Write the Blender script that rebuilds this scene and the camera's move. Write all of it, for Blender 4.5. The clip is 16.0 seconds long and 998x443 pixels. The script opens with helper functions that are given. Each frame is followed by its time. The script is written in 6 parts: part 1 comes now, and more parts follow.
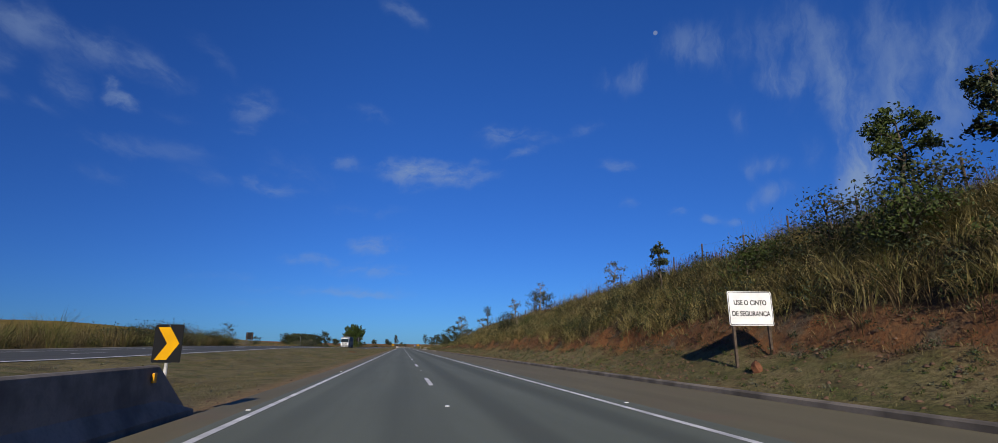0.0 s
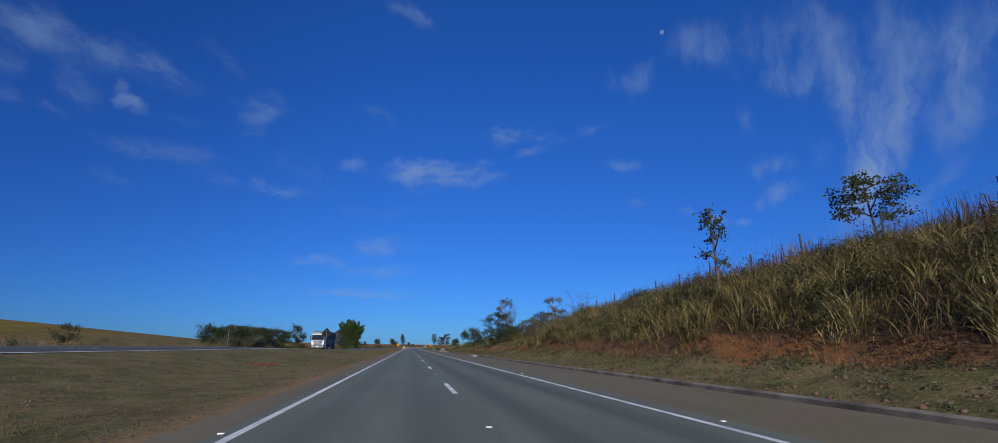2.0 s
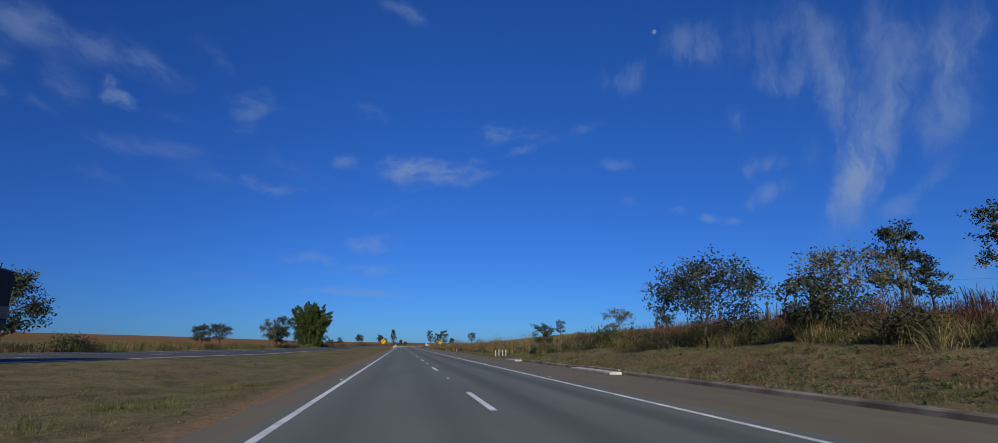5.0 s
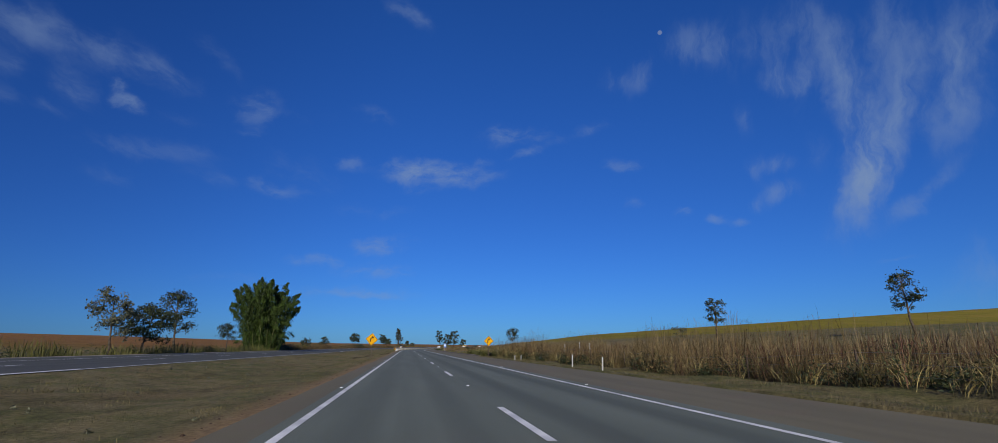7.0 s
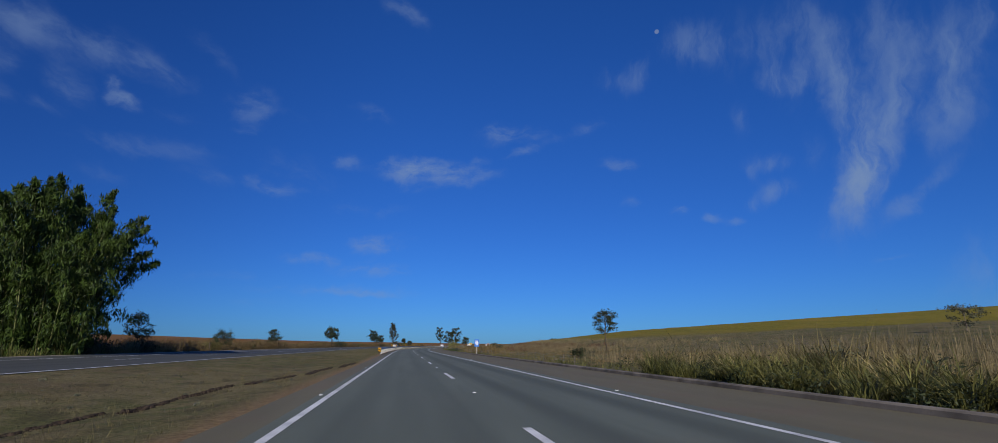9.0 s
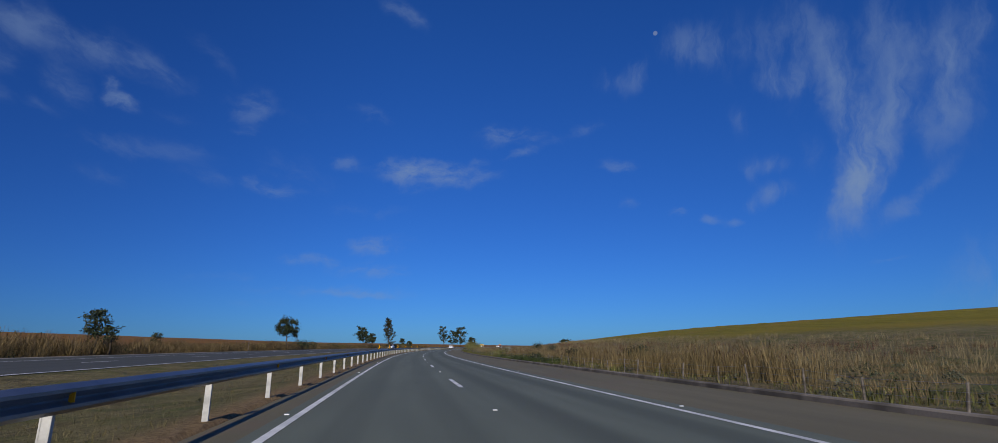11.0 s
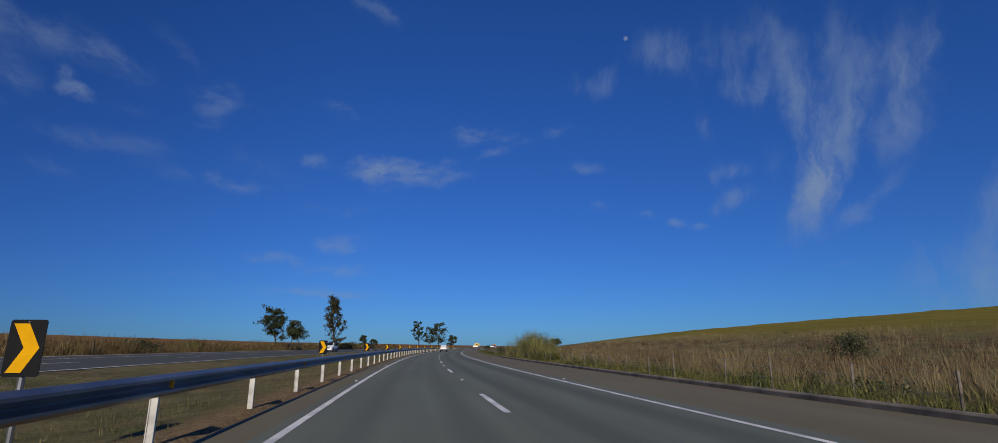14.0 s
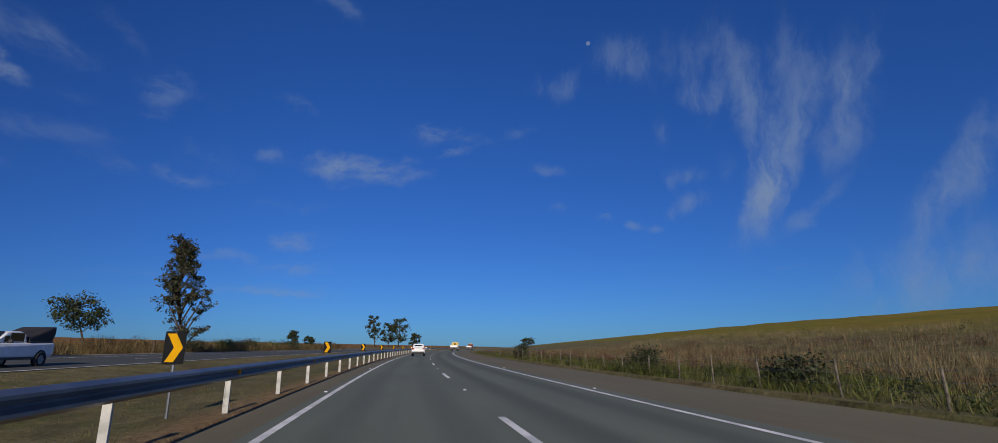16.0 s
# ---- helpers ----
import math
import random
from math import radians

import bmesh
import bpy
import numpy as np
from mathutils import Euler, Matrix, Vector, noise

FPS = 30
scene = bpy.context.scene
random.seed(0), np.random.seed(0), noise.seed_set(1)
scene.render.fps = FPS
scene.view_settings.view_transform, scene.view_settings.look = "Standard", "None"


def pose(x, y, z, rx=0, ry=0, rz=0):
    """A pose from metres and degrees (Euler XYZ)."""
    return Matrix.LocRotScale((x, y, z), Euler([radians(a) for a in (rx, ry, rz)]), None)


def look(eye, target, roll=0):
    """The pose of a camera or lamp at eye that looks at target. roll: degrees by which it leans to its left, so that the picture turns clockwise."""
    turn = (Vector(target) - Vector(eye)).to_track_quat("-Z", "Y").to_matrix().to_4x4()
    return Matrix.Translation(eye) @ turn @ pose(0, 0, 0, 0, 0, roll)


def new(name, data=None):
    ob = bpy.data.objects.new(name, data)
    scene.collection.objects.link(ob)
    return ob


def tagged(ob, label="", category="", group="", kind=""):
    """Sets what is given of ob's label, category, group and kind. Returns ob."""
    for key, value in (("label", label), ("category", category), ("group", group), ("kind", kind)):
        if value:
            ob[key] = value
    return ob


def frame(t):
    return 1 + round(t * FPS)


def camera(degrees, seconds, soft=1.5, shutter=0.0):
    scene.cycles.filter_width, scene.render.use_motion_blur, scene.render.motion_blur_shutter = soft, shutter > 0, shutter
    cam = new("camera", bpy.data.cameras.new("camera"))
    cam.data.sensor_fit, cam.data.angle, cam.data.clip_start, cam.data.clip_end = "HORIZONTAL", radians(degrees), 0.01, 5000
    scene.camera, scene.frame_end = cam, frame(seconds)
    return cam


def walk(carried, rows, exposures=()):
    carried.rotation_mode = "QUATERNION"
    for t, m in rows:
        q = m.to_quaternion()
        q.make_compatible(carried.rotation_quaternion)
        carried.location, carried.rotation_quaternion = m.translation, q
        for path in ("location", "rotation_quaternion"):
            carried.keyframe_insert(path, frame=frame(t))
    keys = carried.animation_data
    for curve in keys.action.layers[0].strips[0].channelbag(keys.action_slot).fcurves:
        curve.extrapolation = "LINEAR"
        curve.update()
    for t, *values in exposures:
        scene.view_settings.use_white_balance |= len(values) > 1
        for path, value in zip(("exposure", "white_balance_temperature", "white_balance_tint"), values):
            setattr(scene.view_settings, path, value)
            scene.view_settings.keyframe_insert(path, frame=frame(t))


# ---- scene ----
# Plan: s metres along the dashed lane line, u metres to its right.
LENS = 87.4
EYE_Z = 1.2
BEND_START, BEND_FULL, BEND_END, BEND_RADIUS = 372.0, 419.0, 800.0, 1100.0


def bend(s):
    """How sharply the road turns right at s, per metre."""
    up = min(max((s - BEND_START) / (BEND_FULL - BEND_START), 0.0), 1.0)
    down = min(max((BEND_END - s) / 60.0, 0.0), 1.0)
    return up * down / BEND_RADIUS


S_MIN, S_MAX = -160, 3200
_line = np.zeros((S_MAX - S_MIN + 1, 3))
_line[0] = (0.0, S_MIN, 0.0)
for _i in range(1, len(_line)):
    _x, _y, _a = _line[_i - 1]
    _a2 = _a + bend(S_MIN + _i - 0.5)
    _m = (_a + _a2) / 2
    _line[_i] = (_x + math.sin(_m), _y + math.cos(_m), _a2)


def plan(s, u):
    """World x, y of road coordinates (numbers or arrays)."""
    k = np.arange(S_MIN, S_MAX + 1)
    x, y, a = (np.interp(s, k, _line[:, j]) for j in range(3))
    return x + np.cos(a) * u, y - np.sin(a) * u


def heading(s):
    """Degrees by which the road has turned right at s."""
    return math.degrees(float(np.interp(s, np.arange(S_MIN, S_MAX + 1), _line[:, 2])))


# ---- camera ----
cam = camera(LENS, 16.0, soft=0.8, shutter=0.0)
# seconds, s, u, degrees turned right, degrees tilted up
WAY = (
    (0.0, 0.0, -0.96, 10.23, 13.44),
    (0.5, 16.8, -1.00, 10.01, 13.48),
    (1.0, 33.5, -1.04, 9.76, 13.39),
    (1.5, 50.2, -1.10, 9.58, 13.38),
    (2.0, 66.9, -1.25, 9.50, 13.49),
    (2.5, 83.6, -1.40, 9.43, 13.54),
    (3.0, 100.3, -1.53, 9.43, 13.57),
    (3.5, 117.0, -1.66, 9.54, 13.41),
    (4.0, 133.7, -1.70, 9.76, 13.44),
    (4.5, 150.4, -1.74, 10.08, 13.61),
    (5.0, 167.1, -1.78, 10.38, 13.31),
    (7.5, 251.1, -1.93, 9.65, 13.51),
    (8.0, 268.0, -1.93, 9.80, 13.38),
    (8.5, 284.8, -1.90, 9.94, 13.44),
    (9.0, 301.2, -1.86, 10.09, 13.34),
    (11.5, 385.8, -1.80, 10.33, 13.49),
    (12.0, 402.7, -1.79, 10.91, 13.34),
    (12.5, 419.7, -1.78, 11.34, 13.26),
    (13.0, 436.8, -1.81, 12.08, 13.38),
    (13.5, 454.0, -1.83, 12.31, 13.51),
    (14.0, 471.1, -1.86, 13.61, 13.51),
    (14.5, 488.3, -1.89, 15.05, 13.16),
    (15.0, 505.4, -1.92, 16.18, 13.22),
    (15.5, 522.5, -1.95, 17.18, 13.65),
    (16.0, 539.7, -1.78, 18.03, 13.53),
)
_rows = []
for _t, _s, _u, _yaw, _tilt in WAY:
    _x, _y = plan(_s, _u)
    _rows.append((_t, pose(float(_x), float(_y), EYE_Z, 90 + _tilt, 0, -_yaw)))
# seconds, stops, kelvin, tint: the automatic white balance drifts
LOOKS = (
    (0.0, -0.05, 6790, 10), (0.5, -0.055, 6760, 10), (1.0, -0.06, 6330, 10), (2.0, -0.07, 6230, 10), (3.0, -0.08, 6170, 10), (4.0, -0.095, 6210, 10), (4.5, -0.10, 6450, 10),
    (5.0, -0.12, 6510, 10), (8.0, -0.22, 6430, 10), (9.0, -0.24, 6370, 10), (12.0, -0.30, 6380, 10), (12.5, -0.30, 6820, 10), (13.5, -0.30, 6900, 10), (16.0, -0.30, 6920, 10))
walk(cam, _rows, LOOKS)

# ---- world, sun, exposure ----
SUN_AZ, SUN_EL = -170.5, 24.0      # degrees right of +y, degrees up
_sa, _se = radians(SUN_AZ), radians(SUN_EL)
to_sun = Vector((math.sin(_sa) * math.cos(_se), math.cos(_sa) * math.cos(_se), math.sin(_se)))
sun = new("sun", bpy.data.lights.new("sun", "SUN"))
sun.data.energy, sun.data.angle, sun.data.color = 4.8, radians(0.53), (1.0, 0.93, 0.82)
sun.matrix_world = look(to_sun * 50, (0, 0, 0))


class Nodes:
    """A short way to write node trees."""

    def __init__(self, tree):
        self.tree = tree

    def add(self, kind):
        return self.tree.nodes.new(kind)

    def link(self, a, b):
        self.tree.links.new(a, b)

    def put(self, socket, value):
        if isinstance(value, bpy.types.NodeSocket):
            self.link(value, socket)
        else:
            socket.default_value = value

    def math(self, op, a, b=0.0, c=0.0, clamp=False):
        n = self.add("ShaderNodeMath")
        n.operation, n.use_clamp = op, clamp
        for i, v in enumerate((a, b, c)):
            self.put(n.inputs[i], v)
        return n.outputs[0]

    def vec(self, op, a, b=(0, 0, 0), c=(0, 0, 0)):
        n = self.add("ShaderNodeVectorMath")
        n.operation = op
        for i, v in enumerate((a, b, c)):
            if i < len(n.inputs):
                self.put(n.inputs[i], v)
        return n.outputs["Value"] if op in ("LENGTH", "DISTANCE", "DOT_PRODUCT") else n.outputs[0]

    def ramp(self, fac, lo, hi, to_lo=0.0, to_hi=1.0, smooth=True):
        n = self.add("ShaderNodeMapRange")
        n.interpolation_type = "SMOOTHSTEP" if smooth else "LINEAR"
        for i, v in enumerate((fac, lo, hi, to_lo, to_hi)):
            self.put(n.inputs[i], v)
        return n.outputs[0]

    def noise(self, vector, scale, detail=4.0, rough=0.55, warp=0.0, dims="3D"):
        n = self.add("ShaderNodeTexNoise")
        n.noise_dimensions = dims
        if vector is not None:
            self.link(vector, n.inputs["Vector"])
        n.inputs["Scale"].default_value, n.inputs["Detail"].default_value = scale, detail
        n.inputs["Roughness"].default_value, n.inputs["Distortion"].default_value = rough, warp
        return n.outputs[0]

    def mix(self, fac, a, b, blend="MIX"):
        n = self.add("ShaderNodeMix")
        n.data_type, n.blend_type = "RGBA", blend
        self.put(n.inputs[0], fac)
        for sock, v in ((n.inputs[6], a), (n.inputs[7], b)):
            if isinstance(v, (tuple, list)):
                v = (*v[:3], 1.0)
            self.put(sock, v)
        return n.outputs[2]


def make_world():
    world = bpy.data.worlds.new("sky")
    scene.world = world
    world.use_nodes = True
    tree = world.node_tree
    tree.nodes.clear()
    n = Nodes(tree)
    sky = n.add("ShaderNodeTexSky")
    sky.sky_type, sky.sun_disc = "NISHITA", False
    sky.sun_elevation, sky.sun_rotation = _se, _sa
    sky.altitude, sky.air_density, sky.dust_density, sky.ozone_density = 700, 1.0, 0.3, 3.0
    d = n.add("ShaderNodeTexCoord").outputs["Generated"]
    xyz = n.add("ShaderNodeSeparateXYZ")
    n.link(d, xyz.inputs[0])
    az = n.math("ARCTAN2", xyz.outputs[0], xyz.outputs[1])
    el = n.math("ARCSINE", xyz.outputs[2])
    flat = n.add("ShaderNodeCombineXYZ")
    n.link(az, flat.inputs[0]), n.link(el, flat.inputs[1])
    p = flat.outputs[0]
    wob = n.add("ShaderNodeTexNoise")
    n.link(p, wob.inputs["Vector"])
    wob.inputs["Scale"].default_value, wob.inputs["Detail"].default_value = 20.0, 7.0
    p = n.vec("ADD", p, n.vec("MULTIPLY", n.vec("SUBTRACT", wob.outputs["Color"], (0.5, 0.5, 0.5)), (0.042, 0.03, 0.0)))
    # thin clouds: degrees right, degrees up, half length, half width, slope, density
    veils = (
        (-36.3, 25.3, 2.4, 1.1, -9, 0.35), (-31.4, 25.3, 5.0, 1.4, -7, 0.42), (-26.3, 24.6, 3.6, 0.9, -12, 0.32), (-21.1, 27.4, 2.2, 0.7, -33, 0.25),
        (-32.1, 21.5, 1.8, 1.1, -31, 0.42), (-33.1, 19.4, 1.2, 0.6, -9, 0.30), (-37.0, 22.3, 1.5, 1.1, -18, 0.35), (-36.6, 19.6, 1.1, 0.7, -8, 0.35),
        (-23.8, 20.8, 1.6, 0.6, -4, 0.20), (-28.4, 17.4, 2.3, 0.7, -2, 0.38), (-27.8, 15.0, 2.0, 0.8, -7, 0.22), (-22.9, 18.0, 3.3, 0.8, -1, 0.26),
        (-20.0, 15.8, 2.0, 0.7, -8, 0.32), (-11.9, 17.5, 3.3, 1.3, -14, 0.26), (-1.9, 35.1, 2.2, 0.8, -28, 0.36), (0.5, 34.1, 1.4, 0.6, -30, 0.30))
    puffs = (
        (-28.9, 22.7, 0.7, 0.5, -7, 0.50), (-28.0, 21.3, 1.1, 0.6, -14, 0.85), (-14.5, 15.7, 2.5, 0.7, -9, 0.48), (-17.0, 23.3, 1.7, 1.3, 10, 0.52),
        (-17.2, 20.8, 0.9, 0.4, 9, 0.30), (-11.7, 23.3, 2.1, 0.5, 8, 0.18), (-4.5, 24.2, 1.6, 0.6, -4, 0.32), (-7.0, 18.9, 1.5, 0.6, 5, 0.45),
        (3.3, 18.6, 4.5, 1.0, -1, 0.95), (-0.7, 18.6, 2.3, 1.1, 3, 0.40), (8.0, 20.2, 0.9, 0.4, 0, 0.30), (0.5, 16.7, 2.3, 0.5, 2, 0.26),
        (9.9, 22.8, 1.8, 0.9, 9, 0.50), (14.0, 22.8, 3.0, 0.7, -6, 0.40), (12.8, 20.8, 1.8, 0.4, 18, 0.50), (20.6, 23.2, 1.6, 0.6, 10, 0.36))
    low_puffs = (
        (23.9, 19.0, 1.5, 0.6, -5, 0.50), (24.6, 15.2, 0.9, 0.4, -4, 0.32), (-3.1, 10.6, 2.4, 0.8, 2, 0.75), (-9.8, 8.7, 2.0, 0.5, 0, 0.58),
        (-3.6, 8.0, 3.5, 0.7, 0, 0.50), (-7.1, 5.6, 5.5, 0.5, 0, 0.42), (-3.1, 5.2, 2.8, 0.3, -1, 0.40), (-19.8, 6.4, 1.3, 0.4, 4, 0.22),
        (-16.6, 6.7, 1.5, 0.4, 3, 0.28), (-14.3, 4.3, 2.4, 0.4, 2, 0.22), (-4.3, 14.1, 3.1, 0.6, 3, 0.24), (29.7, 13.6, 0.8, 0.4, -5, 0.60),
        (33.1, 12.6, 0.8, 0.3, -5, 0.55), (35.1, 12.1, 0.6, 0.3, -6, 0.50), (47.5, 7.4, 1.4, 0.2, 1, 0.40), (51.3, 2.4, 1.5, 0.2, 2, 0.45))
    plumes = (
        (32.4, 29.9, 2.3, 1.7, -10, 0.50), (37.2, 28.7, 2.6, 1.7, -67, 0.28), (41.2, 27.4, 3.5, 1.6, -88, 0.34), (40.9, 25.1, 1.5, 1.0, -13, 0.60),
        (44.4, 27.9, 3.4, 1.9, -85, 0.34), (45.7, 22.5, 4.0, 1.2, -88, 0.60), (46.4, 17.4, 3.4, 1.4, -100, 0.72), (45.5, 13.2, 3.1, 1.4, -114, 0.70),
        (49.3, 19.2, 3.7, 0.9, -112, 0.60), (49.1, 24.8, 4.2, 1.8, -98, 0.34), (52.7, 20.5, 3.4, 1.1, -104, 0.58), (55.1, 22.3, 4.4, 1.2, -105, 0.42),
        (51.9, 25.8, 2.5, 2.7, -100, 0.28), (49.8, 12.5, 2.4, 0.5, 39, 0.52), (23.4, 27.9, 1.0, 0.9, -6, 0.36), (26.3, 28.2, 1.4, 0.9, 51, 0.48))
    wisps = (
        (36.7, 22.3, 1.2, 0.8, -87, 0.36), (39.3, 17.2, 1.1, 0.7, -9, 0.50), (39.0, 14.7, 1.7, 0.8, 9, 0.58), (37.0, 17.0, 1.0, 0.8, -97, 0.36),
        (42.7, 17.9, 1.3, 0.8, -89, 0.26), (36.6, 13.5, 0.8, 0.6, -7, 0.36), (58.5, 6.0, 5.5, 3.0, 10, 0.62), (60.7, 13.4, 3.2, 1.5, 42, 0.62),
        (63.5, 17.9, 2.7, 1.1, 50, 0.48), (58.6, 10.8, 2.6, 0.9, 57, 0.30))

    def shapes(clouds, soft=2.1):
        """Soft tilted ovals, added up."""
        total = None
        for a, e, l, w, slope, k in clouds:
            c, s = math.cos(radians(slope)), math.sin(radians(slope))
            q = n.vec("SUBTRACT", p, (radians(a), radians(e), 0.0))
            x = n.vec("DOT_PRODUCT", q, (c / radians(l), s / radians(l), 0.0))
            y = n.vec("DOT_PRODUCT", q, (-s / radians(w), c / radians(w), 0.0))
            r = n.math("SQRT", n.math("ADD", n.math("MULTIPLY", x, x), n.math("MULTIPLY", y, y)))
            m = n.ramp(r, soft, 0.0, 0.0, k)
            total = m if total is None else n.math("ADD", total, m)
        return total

    def grain(slope, stretch, scale, warp=0.2):
        """Fibrous noise drawn out along a slope."""
        c, s = math.cos(radians(slope)), math.sin(radians(slope))
        at = n.add("ShaderNodeCombineXYZ")
        n.link(n.vec("DOT_PRODUCT", p, (c / stretch, s / stretch, 0.0)), at.inputs[0])
        n.link(n.vec("DOT_PRODUCT", p, (-s, c, 0.0)), at.inputs[1])
        return n.noise(at.outputs[0], scale, 8.0, 0.62, warp)

    def cover_of(mask, tex, lo, hi, gain):
        body = n.math("MULTIPLY", mask, n.ramp(tex, lo, hi, 0.10, 1.0))
        rag = n.ramp(n.math("ADD", mask, n.math("MULTIPLY", n.math("SUBTRACT", tex, 0.5), 1.1)), -0.05, 0.5)
        return n.math("MULTIPLY", n.math("MULTIPLY", body, rag), gain)

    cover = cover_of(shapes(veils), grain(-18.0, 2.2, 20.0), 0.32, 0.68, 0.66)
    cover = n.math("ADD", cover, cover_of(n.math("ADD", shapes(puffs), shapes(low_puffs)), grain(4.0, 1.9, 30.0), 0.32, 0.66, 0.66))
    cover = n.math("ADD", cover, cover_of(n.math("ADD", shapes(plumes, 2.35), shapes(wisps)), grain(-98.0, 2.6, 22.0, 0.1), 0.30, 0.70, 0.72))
    behind = n.math("MULTIPLY", n.ramp(n.math("ABSOLUTE", az), 1.2, 1.7), n.ramp(grain(-20.0, 2.5, 5.0), 0.5, 0.75, 0.0, 0.35))
    cover = n.math("ADD", cover, behind, clamp=True)
    # deep blue dry-season sky
    tint = n.mix(n.ramp(el, 0.0, 0.7), SKY_LOW, SKY_HIGH)
    base = n.mix(1.0, sky.outputs[0], tint, "MULTIPLY")
    # darker to the left: lens vignetting put into the sky colour
    base = n.mix(1.0, base, n.mix(n.ramp(az, -0.72, 0.05), (0.75, 0.75, 0.80), (1.05, 1.05, 1.05)), "MULTIPLY")
    out = n.mix(cover, base, CLOUD)
    # pale day moon
    away = n.vec("LENGTH", n.vec("MULTIPLY", n.vec("SUBTRACT", flat.outputs[0], (radians(28.85), radians(31.9), 0.0)), (0.85, 1.0, 0.0)))
    out = n.mix(n.ramp(away, 0.0046, 0.0026, 0.0, 0.36), out, (4.2, 4.8, 5.6))
    bg = n.add("ShaderNodeBackground")
    n.link(out, bg.inputs[0])
    bg.inputs[1].default_value = SKY_STRENGTH
    end = n.add("ShaderNodeOutputWorld")
    n.link(bg.outputs[0], end.inputs[0])


SKY_STRENGTH, SKY_LOW, SKY_HIGH, CLOUD = 0.10, (0.15, 0.395, 0.90), (0.175, 0.51, 1.14), (2.3, 3.3, 5.2)
make_world()

# ---- materials ----
def surface(name, rough=0.8, metal=0.0, spec=0.5):
    """A new material: the node helper, its shader and its output."""
    m = bpy.data.materials.new(name)
    m.use_nodes = True
    n = Nodes(m.node_tree)
    b = m.node_tree.nodes["Principled BSDF"]
    b.inputs["Roughness"].default_value, b.inputs["Metallic"].default_value = rough, metal
    b.inputs["Specular IOR Level"].default_value = spec
    return m, n, b


def bump(n, b, height, strength=0.3, distance=0.02):
    k = n.add("ShaderNodeBump")
    k.inputs["Strength"].default_value, k.inputs["Distance"].default_value = strength, distance
    n.link(height, k.inputs["Height"])
    n.link(k.outputs[0], b.inputs["Normal"])


def plain(name, colour, rough=0.6, metal=0.0, vary=0.15, scale=3.0, grain=40.0, spec=0.5, relief=0.1):
    """A painted, metal or cloth surface with stains and fine grain."""
    m, n, b = surface(name, rough, metal, spec)
    at = n.add("ShaderNodeTexCoord").outputs["Object"]
    big, small = n.noise(at, scale, 4), n.noise(at, grain, 3)
    dark = tuple(c * (1 - 2.2 * vary) for c in colour)
    light = tuple(min(1, c * (1 + vary)) for c in colour)
    col = n.mix(n.ramp(big, 0.3, 0.7), dark, light)
    col = n.mix(n.math("MULTIPLY", n.ramp(small, 0.45, 0.75), vary), col, tuple(c * 0.5 for c in colour))
    n.link(col, b.inputs["Base Color"])
    n.link(n.ramp(big, 0.2, 0.8, rough * 0.85, min(1.0, rough * 1.15)), b.inputs["Roughness"])
    bump(n, b, small, relief, 0.004)
    return m


def asphalt_material(name, tone, warm, worn, dirt):
    """Asphalt; the map's x is metres across, y metres along."""
    m, n, b = surface(name, 0.86, 0, 0.35)
    uv = n.add("ShaderNodeUVMap").outputs[0]
    sep = n.add("ShaderNodeSeparateXYZ")
    n.link(uv, sep.inputs[0])
    across = sep.outputs[0]
    grain = n.noise(uv, 55.0, 3, 0.7)
    blot = n.noise(n.vec("MULTIPLY", uv, (1.0, 0.12, 1.0)), 0.9, 5)
    long = n.noise(n.vec("MULTIPLY", uv, (1.0, 0.012, 1.0)), 2.2, 4)
    base = n.mix(n.ramp(blot, 0.25, 0.75), tuple(tone * w * 0.86 for w in warm), tuple(tone * w * 1.16 for w in warm))
    base = n.mix(n.ramp(long, 0.4, 0.75, 0, 0.3), base, tuple(tone * w * 0.6 for w in warm))
    base = n.mix(n.ramp(grain, 0.35, 0.8, 0, 0.55), base, tuple(tone * w * 1.9 for w in warm))
    for centre, half, strength in worn:
        track = n.ramp(n.math("ABSOLUTE", n.math("SUBTRACT", across, centre)), half, half * 0.15, 0, strength)
        track = n.math("MULTIPLY", track, n.ramp(blot, 0.2, 0.6, 0.55, 1.0))
        base = n.mix(track, base, tuple(tone * w * 0.45 for w in warm))
    spill = n.noise(uv, 0.35, 5)
    base = n.mix(n.math("MULTIPLY", n.ramp(spill, 0.5, 0.75), dirt), base, (0.16, 0.105, 0.07))
    n.link(base, b.inputs["Base Color"])
    bump(n, b, grain, 0.5, 0.006)
    return m


